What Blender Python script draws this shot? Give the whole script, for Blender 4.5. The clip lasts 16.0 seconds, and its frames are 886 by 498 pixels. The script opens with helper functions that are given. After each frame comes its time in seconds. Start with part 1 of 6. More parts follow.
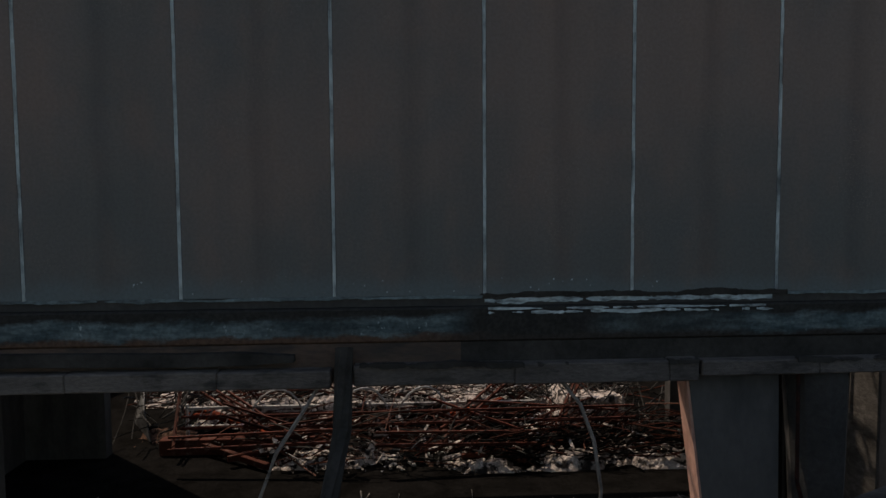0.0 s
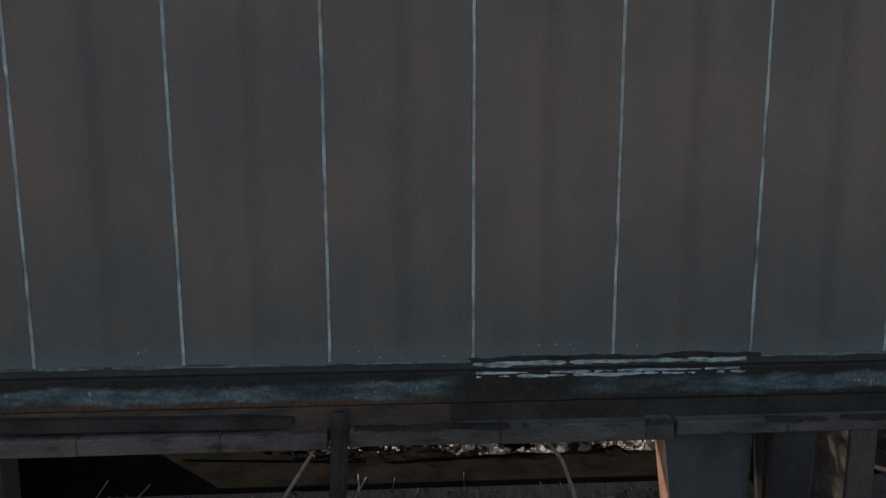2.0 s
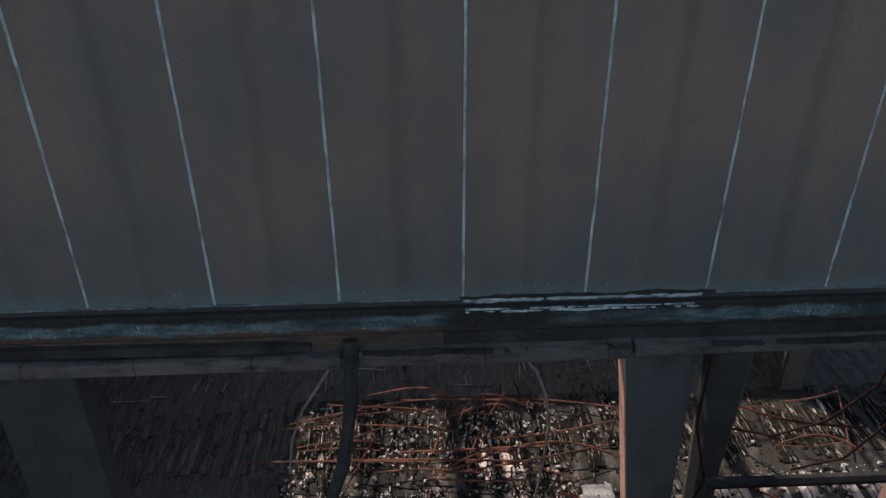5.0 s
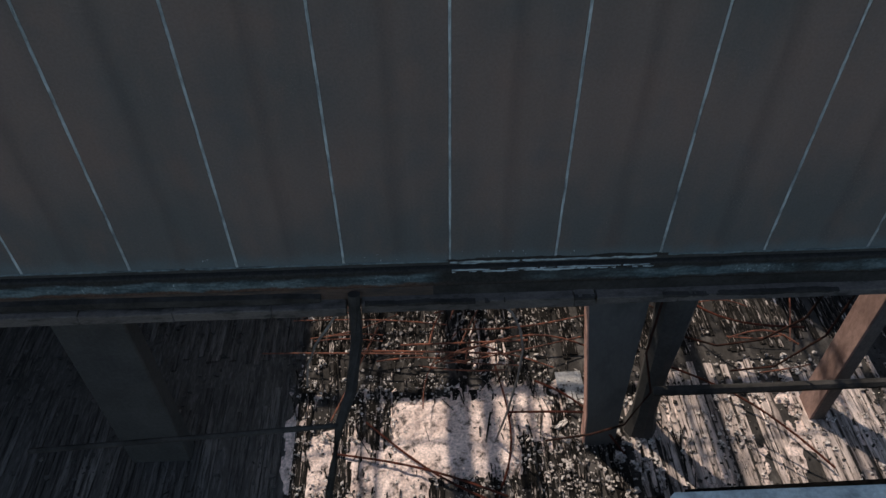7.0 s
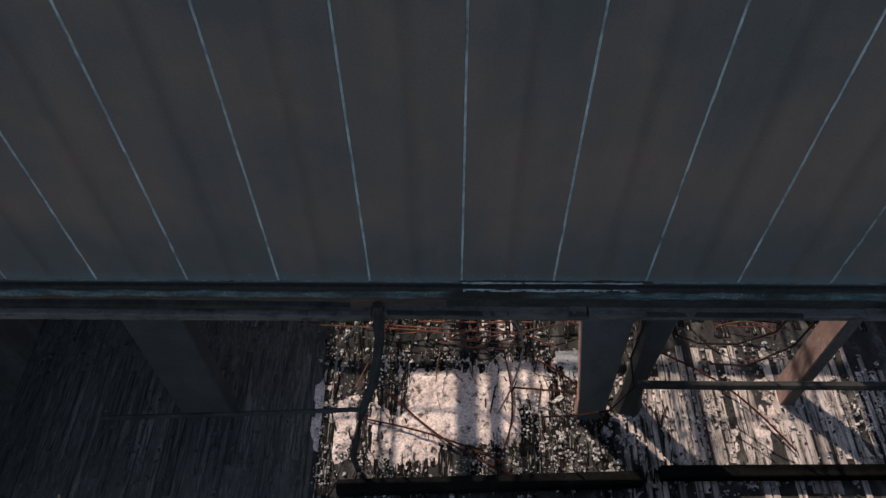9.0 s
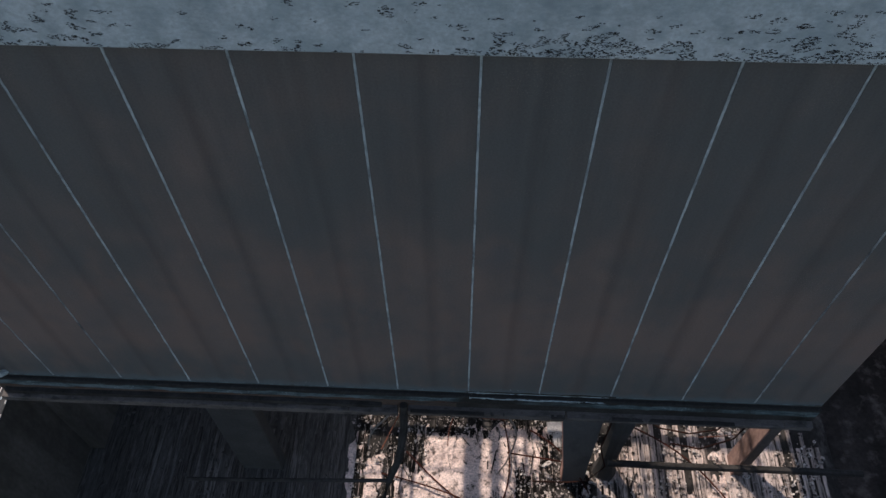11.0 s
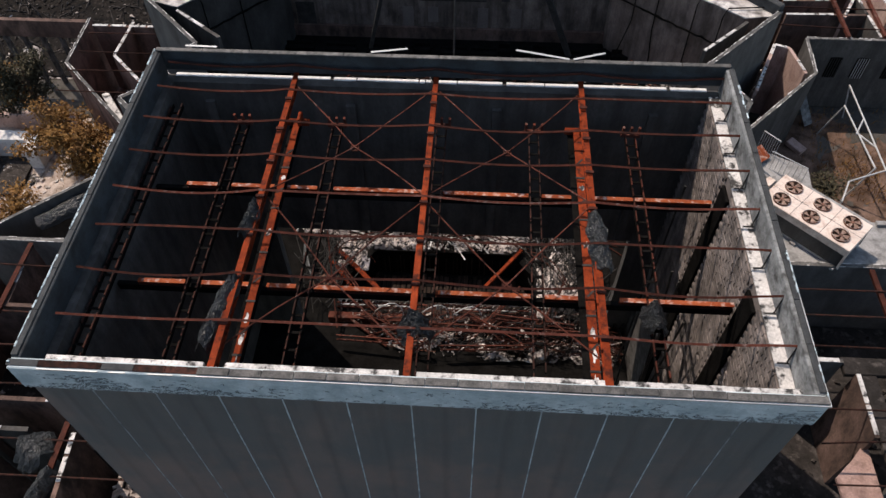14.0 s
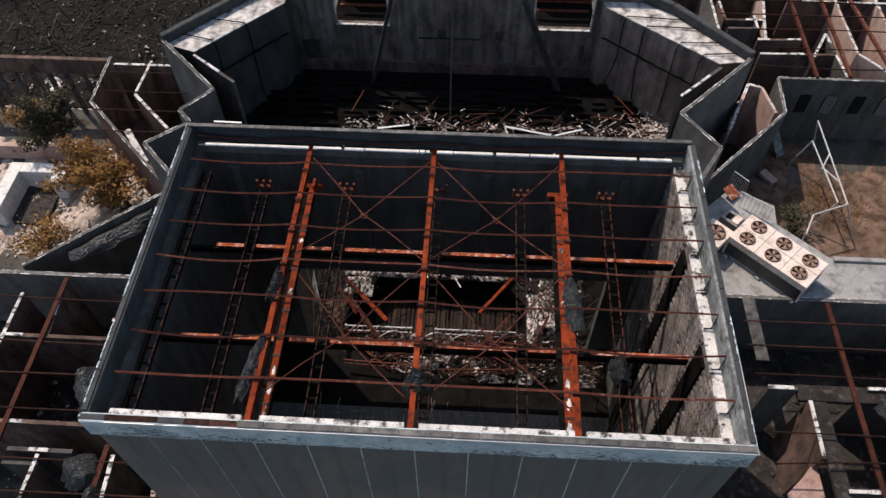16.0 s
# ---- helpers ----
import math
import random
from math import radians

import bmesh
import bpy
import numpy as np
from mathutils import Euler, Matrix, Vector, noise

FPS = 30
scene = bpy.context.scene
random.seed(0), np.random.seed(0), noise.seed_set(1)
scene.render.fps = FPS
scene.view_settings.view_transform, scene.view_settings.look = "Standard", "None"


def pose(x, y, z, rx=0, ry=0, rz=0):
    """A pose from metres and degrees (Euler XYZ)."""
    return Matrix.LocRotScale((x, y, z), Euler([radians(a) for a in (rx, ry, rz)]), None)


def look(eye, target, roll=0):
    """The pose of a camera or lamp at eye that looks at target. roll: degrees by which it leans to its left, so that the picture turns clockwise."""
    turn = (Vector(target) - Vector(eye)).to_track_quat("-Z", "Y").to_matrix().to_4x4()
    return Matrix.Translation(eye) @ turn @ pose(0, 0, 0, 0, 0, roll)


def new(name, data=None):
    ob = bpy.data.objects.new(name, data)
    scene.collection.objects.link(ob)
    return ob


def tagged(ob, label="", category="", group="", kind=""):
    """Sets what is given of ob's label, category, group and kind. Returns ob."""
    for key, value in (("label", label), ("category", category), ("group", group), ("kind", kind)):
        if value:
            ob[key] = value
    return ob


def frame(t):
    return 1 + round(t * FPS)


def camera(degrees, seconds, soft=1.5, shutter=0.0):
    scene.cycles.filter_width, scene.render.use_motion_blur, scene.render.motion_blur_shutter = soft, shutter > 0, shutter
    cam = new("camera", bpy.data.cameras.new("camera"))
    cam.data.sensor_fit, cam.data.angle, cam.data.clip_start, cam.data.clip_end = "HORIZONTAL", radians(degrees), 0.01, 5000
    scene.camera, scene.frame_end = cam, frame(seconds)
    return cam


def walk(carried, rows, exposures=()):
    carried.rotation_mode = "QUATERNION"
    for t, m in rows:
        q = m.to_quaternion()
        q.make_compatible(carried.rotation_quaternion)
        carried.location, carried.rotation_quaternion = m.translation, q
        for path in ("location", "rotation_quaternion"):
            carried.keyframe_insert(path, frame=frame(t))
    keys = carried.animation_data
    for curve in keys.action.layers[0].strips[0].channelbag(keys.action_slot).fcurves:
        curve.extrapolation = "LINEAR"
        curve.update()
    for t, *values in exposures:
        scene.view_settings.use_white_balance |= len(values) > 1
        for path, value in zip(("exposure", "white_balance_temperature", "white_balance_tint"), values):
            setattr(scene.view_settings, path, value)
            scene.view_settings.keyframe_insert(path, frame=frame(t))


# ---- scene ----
cam = camera(62.0, 16.0)
PATH = [
    (0, (-0.043, -5.858, 4.759), (0.062, -3.865, 4.623), -0.4),
    (0.5, (-0.04, -5.857, 5.056), (0.067, -3.865, 4.905), -0.4),
    (1, (-0.029, -5.911, 5.197), (0.082, -3.919, 5.057), -0.4),
    (1.5, (-0.006, -5.955, 5.537), (0.107, -3.971, 5.314), -0.3),
    (2, (0.012, -5.97, 5.919), (0.123, -4.0, 5.594), -0.2),
    (2.5, (0.085, -5.946, 6.216), (0.181, -3.999, 5.767), -0.3),
    (3, (0.116, -5.96, 6.449), (0.216, -4.044, 5.887), -0.3),
    (3.5, (0.136, -5.968, 6.894), (0.225, -4.095, 6.198), -0.3),
    (6, (0.216, -5.987, 8.863), (0.278, -4.392, 7.659), -0.24),
    (6.5, (0.264, -5.881, 9.465), (0.325, -4.385, 8.139), -0.0),
    (7, (0.345, -5.798, 10.001), (0.388, -4.388, 8.583), -0.6),
    (8, (0.412, -5.687, 10.928), (0.437, -4.395, 9.401), -0.4),
    (8.5, (0.44, -5.549, 11.354), (0.44, -4.305, 9.787), -0.5),
    (11, (0.555, -5.523, 15.5), (0.481, -4.335, 13.894), -1.0),
    (11.5, (0.516, -5.596, 16.772), (0.441, -4.404, 15.168), -1.1),
    (12, (0.47, -5.722, 18.116), (0.4, -4.513, 16.524), -1.1),
    (12.5, (0.495, -5.645, 19.511), (0.414, -4.453, 17.906), -1.1),
    (13, (0.473, -5.941, 20.739), (0.387, -4.709, 19.166), -0.92),
    (13.5, (0.444, -5.937, 22.115), (0.362, -4.714, 20.535), -0.74),
    (14, (0.421, -5.976, 23.454), (0.34, -4.756, 21.871), -0.7),
    (14.5, (0.433, -6.001, 24.706), (0.355, -4.781, 23.122), -0.6),
    (15, (0.443, -6.032, 25.379), (0.365, -4.817, 23.792), -0.6),
    (15.5, (0.43, -6.071, 26.038), (0.355, -4.869, 24.441), -0.5),
    (16, (0.453, -6.089, 26.692), (0.38, -4.901, 25.085), -0.5),
]
# Exposure drifts as the drone climbs out of the shade.
STOPS = [(0, -0.42, 7900, 7), (0.5, -0.28, 7900, 8), (1.0, -0.1, 8200, 9), (2.0, 0.34, 8200, 9), (3.5, 0.54, 7700, 8), (6.0, 0.2, 7200, 6), (7.0, 0.04, 7100, 5), (9.5, 0.05, 7050, 6), (11.0, 0.12, 7050, 9), (12.5, 0.22, 7100, 8), (16.0, 0.32, 7050, 7)]
walk(cam, [(t, look(eye, target, roll)) for t, eye, target, roll in PATH], STOPS)

# ---- light ----
SUN = Vector((-0.478, 0.474, 1.0)).normalized()
world = bpy.data.worlds.new("sky")
scene.world = world
world.use_nodes = True
wn = world.node_tree.nodes
sky = wn.new("ShaderNodeTexSky")
sky.sky_type, sky.sun_disc = "NISHITA", False
sky.air_density, sky.dust_density, sky.ozone_density = 1.0, 1.2, 0.8
sky.sun_elevation = math.asin(SUN.z)
sky.sun_rotation = math.atan2(SUN.x, SUN.y)
wn["Background"].inputs["Strength"].default_value = 0.148
world.node_tree.links.new(sky.outputs[0], wn["Background"].inputs["Color"])
sun = new("sun", bpy.data.lights.new("sun", "SUN"))
sun.data.energy, sun.data.angle, sun.data.color = 3.6, radians(0.5), (1.0, 0.885, 0.835)
sun.matrix_world = look(SUN * 60, (0, 0, 0))


# ---- materials ----
def material(name, dark, light, scale=2.0, fine=30.0, rough=0.85, metal=0.0, bump=0.3, stretch=(1, 1, 1), stain=None, amount=0.5, piece=0.0, fleck=0.4, soft=0.12, streak=0.0):
    """Two scales of noise between two colours, an optional third colour in blotches, and relief."""
    m = bpy.data.materials.new(name)
    m.use_nodes = True
    n, l = m.node_tree.nodes, m.node_tree.links
    b = n["Principled BSDF"]
    b.inputs["Roughness"].default_value, b.inputs["Metallic"].default_value = rough, metal
    geo = n.new("ShaderNodeNewGeometry")
    mp = n.new("ShaderNodeMapping")
    mp.inputs["Scale"].default_value = stretch
    l.new(geo.outputs["Position"], mp.inputs["Vector"])

    def tex(s, detail):
        t = n.new("ShaderNodeTexNoise")
        t.inputs["Scale"].default_value, t.inputs["Detail"].default_value, t.inputs["Roughness"].default_value = s, detail, 0.62
        l.new(mp.outputs[0], t.inputs["Vector"])
        return t.outputs["Fac"]

    def ramp(fac, p0, p1, c0, c1):
        r = n.new("ShaderNodeValToRGB")
        r.color_ramp.elements[0].position, r.color_ramp.elements[1].position = p0, p1
        r.color_ramp.elements[0].color, r.color_ramp.elements[1].color = (*c0, 1), (*c1, 1)
        l.new(fac, r.inputs[0])
        return r.outputs[0]

    def mix(kind, f, a, c):
        x = n.new("ShaderNodeMix")
        x.data_type, x.blend_type = "RGBA", kind
        if isinstance(f, float):
            x.inputs[0].default_value = f
        else:
            l.new(f, x.inputs[0])
        l.new(a, x.inputs[6])
        l.new(c, x.inputs[7])
        return x.outputs[2]

    big, small = tex(scale, 6), tex(fine, 5)
    colour = ramp(big, 0.3, 0.7, dark, light)
    colour = mix("MULTIPLY", 0.75, colour, ramp(small, 0.25, 0.75, (1 - fleck,) * 3, (1 + 0.8 * fleck,) * 3))
    if stain:
        s = n.new("ShaderNodeRGB")
        s.outputs[0].default_value = (*stain, 1)
        t = tex(scale * 2.7, 8)
        colour = mix("MIX", ramp(t, 1.0 - amount - soft, 1.0 - amount + soft, (0, 0, 0), (1, 1, 1)), colour, s.outputs[0])
    if streak:
        # rain streaks down the face
        run, drip = n.new("ShaderNodeMapping"), n.new("ShaderNodeTexNoise")
        run.inputs["Scale"].default_value = (4.0, 4.0, 0.22)
        drip.inputs["Scale"].default_value, drip.inputs["Detail"].default_value = 1.0, 6
        l.new(geo.outputs["Position"], run.inputs["Vector"])
        l.new(run.outputs[0], drip.inputs["Vector"])
        colour = mix("MULTIPLY", 1.0, colour, ramp(drip.outputs["Fac"], 0.32, 0.62, (1 - streak,) * 3, (1.04,) * 3))
    if piece:
        info = n.new("ShaderNodeObjectInfo")
        colour = mix("MULTIPLY", 1.0, colour, ramp(info.outputs["Random"], 0.0, 1.0, (1 - piece,) * 3, (1 + piece,) * 3))
    l.new(colour, b.inputs["Base Color"])
    if bump:
        h = n.new("ShaderNodeBump")
        h.inputs["Strength"].default_value, h.inputs["Distance"].default_value = bump, 0.02
        l.new(small, h.inputs["Height"])
        l.new(h.outputs[0], b.inputs["Normal"])
    return m




class Nodes:
    """Short ways to wire a material's nodes."""

    def __init__(self, name, rough):
        self.m = bpy.data.materials.new(name)
        self.m.use_nodes = True
        self.n, self.l = self.m.node_tree.nodes, self.m.node_tree.links
        self.out = self.n["Principled BSDF"]
        self.out.inputs["Roughness"].default_value = rough
        self.pos = self.n.new("ShaderNodeNewGeometry").outputs["Position"]
        split = self.n.new("ShaderNodeSeparateXYZ")
        self.l.new(self.pos, split.inputs[0])
        self.x, self.y, self.z = split.outputs

    def put(self, socket, value):
        if isinstance(value, (int, float)):
            socket.default_value = value
        elif isinstance(value, tuple):
            socket.default_value = (*value, 1)
        else:
            self.l.new(value, socket)

    def noise(self, scale, detail=4, stretch=(1, 1, 1), rough=0.6):
        mp, t = self.n.new("ShaderNodeMapping"), self.n.new("ShaderNodeTexNoise")
        mp.inputs["Scale"].default_value = stretch
        t.inputs["Scale"].default_value, t.inputs["Detail"].default_value, t.inputs["Roughness"].default_value = scale, detail, rough
        self.l.new(self.pos, mp.inputs["Vector"])
        self.l.new(mp.outputs[0], t.inputs["Vector"])
        return t.outputs["Fac"]

    def math(self, kind, a, b=0.0):
        t = self.n.new("ShaderNodeMath")
        t.operation = kind
        self.put(t.inputs[0], a)
        self.put(t.inputs[1], b)
        return t.outputs[0]

    def span(self, v, a, b, lo=0.0, hi=1.0):
        t = self.n.new("ShaderNodeMapRange")
        t.interpolation_type = "SMOOTHSTEP"
        for k, value in enumerate((v, a, b, lo, hi)):
            self.put(t.inputs[k], value)
        return t.outputs[0]

    def mix(self, fac, a, b, kind="MIX"):
        t = self.n.new("ShaderNodeMix")
        t.data_type, t.blend_type = "RGBA", kind
        self.put(t.inputs[0], fac)
        self.put(t.inputs[6], a)
        self.put(t.inputs[7], b)
        return t.outputs[2]

    def grey(self, v):
        t = self.n.new("ShaderNodeCombineColor")
        for k in range(3):
            self.put(t.inputs[k], v)
        return t.outputs[0]

    def finish(self, colour, height, strength, distance=0.01):
        self.l.new(colour, self.out.inputs["Base Color"])
        b = self.n.new("ShaderNodeBump")
        b.inputs["Strength"].default_value, b.inputs["Distance"].default_value = strength, distance
        self.put(b.inputs["Height"], height)
        self.l.new(b.outputs[0], self.out.inputs["Normal"])
        return self.m


def panel_material():
    """Grey cladding with brown rust bloom, run-off beside the joints, a teal wash at its foot and painted shade above.
    """
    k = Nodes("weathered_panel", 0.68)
    # Shade under the fascia is painted in: bloom thins, streaks deepen with height.
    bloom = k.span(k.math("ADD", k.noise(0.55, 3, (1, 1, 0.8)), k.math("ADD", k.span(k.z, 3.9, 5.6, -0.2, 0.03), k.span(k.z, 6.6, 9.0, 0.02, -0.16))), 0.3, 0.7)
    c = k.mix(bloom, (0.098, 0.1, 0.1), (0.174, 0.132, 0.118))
    c = k.mix(k.math("MULTIPLY", k.span(k.noise(2.3, 6, (1, 1, 0.6)), 0.44, 0.76, 0.0, 0.5), k.span(k.z, 7.0, 9.0, 1.0, 0.3)), c, (0.2, 0.132, 0.11))
    c = k.mix(k.span(k.noise(1.6, 5), 0.5, 0.75, 0.0, 0.45), c, (0.1, 0.104, 0.11))
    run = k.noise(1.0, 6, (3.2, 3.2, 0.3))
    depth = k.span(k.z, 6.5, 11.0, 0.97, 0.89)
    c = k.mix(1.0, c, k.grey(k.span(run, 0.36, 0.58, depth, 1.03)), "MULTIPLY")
    # grime that has crept out of each joint
    u = k.math("FRACT", k.math("DIVIDE", k.math("ADD", k.x, 66.0), 1.2))
    wander = k.math("MULTIPLY", k.math("SUBTRACT", k.noise(2.0, 5, (1, 1, 0.35)), 0.5), 0.16)
    after = k.span(k.math("ADD", u, wander), 0.0, 0.15, 0.83, 1.0)
    before = k.span(k.math("ADD", u, wander), 0.93, 1.0, 1.0, 0.86)
    c = k.mix(1.0, c, k.grey(k.math("MULTIPLY", after, before)), "MULTIPLY")
    # wash at the foot
    foot = k.math("ADD", k.z, k.math("MULTIPLY", k.math("SUBTRACT", k.noise(2.6, 6, (1, 1, 0.5)), 0.5), 0.34))
    c = k.mix(k.span(foot, 4.0, 4.2, 0.75, 0.0), c, (0.105, 0.14, 0.155))
    # pits and flecks where the coat has blistered
    pits = k.math("MULTIPLY", k.span(k.noise(70, 3), 0.56, 0.66), k.span(k.noise(1.15, 4), 0.5, 0.66))
    c = k.mix(k.math("MULTIPLY", pits, 0.5), c, (0.25, 0.205, 0.185))
    fine = k.noise(38, 5)
    c = k.mix(1.0, c, k.grey(k.span(fine, 0.25, 0.75, 0.88, 1.1)), "MULTIPLY")
    return k.finish(c, k.math("ADD", k.math("MULTIPLY", fine, 0.3), pits), 0.22)


def lintel_material():
    """Soot, teal paint and rust in uneven bands along a concrete lintel."""
    k = Nodes("sooty_lintel", 0.85)
    z = k.math("ADD", k.z, k.math("MULTIPLY", k.math("SUBTRACT", k.noise(1.9, 8, (0.8, 1, 2.0), 0.7), 0.5), 0.26))
    soot = k.mix(k.noise(9, 5), (0.016, 0.016, 0.016), (0.05, 0.048, 0.046))
    paint = k.mix(k.span(k.noise(5, 7, (0.5, 1, 2)), 0.35, 0.62), (0.045, 0.068, 0.078), (0.135, 0.178, 0.193))
    chips = k.math("MULTIPLY", k.span(k.noise(34, 6, (0.8, 1, 0.5)), 0.58, 0.63), k.span(k.noise(1.3, 3), 0.52, 0.6))
    paint = k.mix(chips, paint, (0.33, 0.4, 0.43))
    band = k.math("MULTIPLY", k.span(z, 3.64, 3.7), k.span(z, 3.79, 3.85, 1.0, 0.0))
    where = k.math("ADD", k.noise(0.5, 3, (1, 0.1, 0.1)), k.math("ADD", k.span(k.x, 0.2, 0.8, 0.22, 0.0), k.span(k.x, 2.6, 3.3, 0.0, 0.14)))
    band = k.math("MULTIPLY", band, k.span(where, 0.48, 0.7))
    c = k.mix(band, soot, paint)
    rust = k.math("MULTIPLY", k.span(z, 3.57, 3.62), k.span(z, 3.65, 3.7, 1.0, 0.0))
    c = k.mix(k.math("MULTIPLY", rust, k.span(k.x, -0.2, 0.7, 0.85, 0.1)), c, (0.11, 0.066, 0.048))
    fine = k.noise(30, 6)
    c = k.mix(1.0, c, k.grey(k.span(fine, 0.25, 0.75, 0.7, 1.2)), "MULTIPLY")
    return k.finish(c, k.math("ADD", fine, band), 0.5)


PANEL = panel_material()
SEALANT = material("pale_sealant", (0.33, 0.385, 0.405), (0.58, 0.66, 0.69), 3, 30, 0.8, 0, 0.3, (1, 1, 0.4), (0.12, 0.135, 0.142), 0.43)
LINTEL = lintel_material()
RUSTDUST = material("rusty_dust", (0.05, 0.028, 0.02), (0.2, 0.115, 0.085), 2.4, 26, 0.95, 0, 0.9, (1, 1, 1), (0.018, 0.014, 0.012), 0.46, fleck=0.7, soft=0.05)
SOOTRUST = material("sooty_rust", (0.022, 0.011, 0.009), (0.06, 0.024, 0.018), 3.0, 30, 0.85, 0, 0.3, (1, 1, 1), (0.012, 0.009, 0.008), 0.46, 0.4)
DULLBEAD = material("dull_sealant", (0.2, 0.222, 0.23), (0.46, 0.5, 0.515), 3, 30, 0.85, 0, 0.3, (1, 1, 0.4), (0.08, 0.088, 0.092), 0.44)
FLAKE = material("flaking_pale_paint", (0.28, 0.37, 0.42), (0.62, 0.71, 0.75), 3, 30, 0.8, 0, 0.6, (1, 1, 3), (0.05, 0.06, 0.065), 0.43)
FASCIA = material("painted_fascia", (0.37, 0.44, 0.468), (0.55, 0.605, 0.627), 0.8, 24, 0.8, 0, 0.2, (1, 1, 1.4), (0.28, 0.345, 0.375), 0.42, fleck=0.3, streak=0.12)
CAP = material("sooty_coping", (0.05, 0.048, 0.046), (0.16, 0.15, 0.143), 3.0, 34, 0.9, 0, 0.6, (1, 1, 1), (0.03, 0.03, 0.03), 0.41, 0.35, 0.6)
WHITE = material("chipped_white_paint", (0.36, 0.345, 0.335), (0.7, 0.67, 0.65), 1.6, 26, 0.8, 0, 0.4, (1, 1, 1), (0.03, 0.028, 0.027), 0.44, fleck=0.5, soft=0.05)
RUST = material("rust_red_primer", (0.11, 0.017, 0.006), (0.26, 0.042, 0.013), 2.0, 24, 0.8, 0.0, 0.3, (1, 1, 1), (0.05, 0.013, 0.008), 0.43, 0.15, soft=0.06)
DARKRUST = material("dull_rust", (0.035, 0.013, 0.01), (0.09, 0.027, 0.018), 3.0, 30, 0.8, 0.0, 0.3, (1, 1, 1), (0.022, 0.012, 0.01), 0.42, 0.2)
CHAR = material("char", (0.022, 0.021, 0.02), (0.058, 0.054, 0.051), 2.5, 18, 0.8, 0, 0.6)
SOOT = material("sooty_render", (0.068, 0.063, 0.06), (0.115, 0.107, 0.1), 0.7, 14, 0.9, 0, 0.4, (1, 1, 0.5), (0.05, 0.047, 0.045), 0.42, fleck=0.3, soft=0.16, streak=0.25)
BLOCK = material("pale_blockwork", (0.16, 0.13, 0.118), (0.3, 0.256, 0.238), 0.9, 24, 0.9, 0, 0.3, (1, 1, 0.6), (0.05, 0.042, 0.038), 0.45, 0.2, soft=0.14, streak=0.45)
RENDER = material("grey_render", (0.1, 0.094, 0.09), (0.17, 0.158, 0.152), 0.6, 16, 0.9, 0, 0.3, (1, 1, 0.5), (0.066, 0.061, 0.058), 0.44, fleck=0.25, soft=0.16)
BROWN = material("scorched_plaster", (0.075, 0.05, 0.042), (0.19, 0.125, 0.105), 0.7, 16, 0.9, 0, 0.35, (1, 1, 0.5), (0.04, 0.03, 0.026), 0.45)
PINK = material("pink_plaster", (0.34, 0.22, 0.185), (0.46, 0.33, 0.29), 0.8, 18, 0.9, 0, 0.3, (1, 1, 0.5), (0.2, 0.13, 0.11), 0.38)
ASH = material("ash_and_dust", (0.5, 0.385, 0.345), (0.9, 0.735, 0.67), 2.2, 26, 0.95, 0, 1.0, (1, 1, 1), (0.06, 0.047, 0.042), 0.4, fleck=0.8, soft=0.06)
RUBBLE = material("rubble", (0.22, 0.185, 0.17), (0.85, 0.77, 0.72), 8, 50, 0.95, 0, 0.6, (1, 1, 1), (0.025, 0.022, 0.02), 0.46, soft=0.06)
PLANK = material("charred_plank", (0.03, 0.026, 0.024), (0.78, 0.67, 0.62), 2.4, 30, 0.9, 0, 0.6, (6, 0.6, 3), (0.012, 0.011, 0.01), 0.6, 0.4, soft=0.05)
EARTH = material("burnt_earth", (0.05, 0.045, 0.04), (0.11, 0.1, 0.09), 0.35, 9, 0.95, 0, 0.6, (1, 1, 1), (0.035, 0.032, 0.027), 0.42)
CONCRETE = material("concrete", (0.2, 0.195, 0.19), (0.34, 0.33, 0.325), 0.8, 18, 0.9, 0, 0.4, (1, 1, 1), (0.09, 0.085, 0.08), 0.4)
CREAM = material("cream_sheet_steel", (0.55, 0.45, 0.39), (0.74, 0.63, 0.56), 1.5, 20, 0.55, 0.0, 0.05, (1, 1, 1), (0.36, 0.22, 0.16), 0.36)
FANRUST = material("fan_rust", (0.07, 0.03, 0.02), (0.2, 0.085, 0.05), 5, 30, 0.6, 0.0, 0.2)
FANBLADE = material("dusty_fan_blade", (0.16, 0.09, 0.065), (0.38, 0.26, 0.2), 5, 30, 0.7, 0, 0.2, (1, 1, 1), (0.09, 0.04, 0.027), 0.45)
COIL = material("coil_fins", (0.025, 0.027, 0.03), (0.06, 0.062, 0.065), 3, 60, 0.5, 0.3, 0.2, (1, 1, 0.2))
STEEL = material("pale_steel", (0.38, 0.38, 0.38), (0.56, 0.56, 0.56), 4, 30, 0.5, 0.2, 0.1)
FELT = material("burnt_felt", (0.005, 0.0055, 0.006), (0.024, 0.026, 0.028), 5, 40, 0.34, 0, 0.9, fleck=0.9)
LEAF = material("autumn_leaf", (0.13, 0.055, 0.012), (0.3, 0.15, 0.03), 1.2, 12, 0.8, 0, 0.0)
GREENLEAF = material("dull_green_leaf", (0.02, 0.018, 0.009), (0.065, 0.052, 0.02), 1.2, 12, 0.8, 0, 0.0)
BARK = material("bark", (0.05, 0.035, 0.025), (0.11, 0.08, 0.06), 6, 30, 0.9, 0, 0.6)
MORTAR = material("sooty_mortar", (0.1, 0.082, 0.075), (0.17, 0.142, 0.13), 1.0, 22, 0.95, 0, 0.4, (1, 1, 0.6))
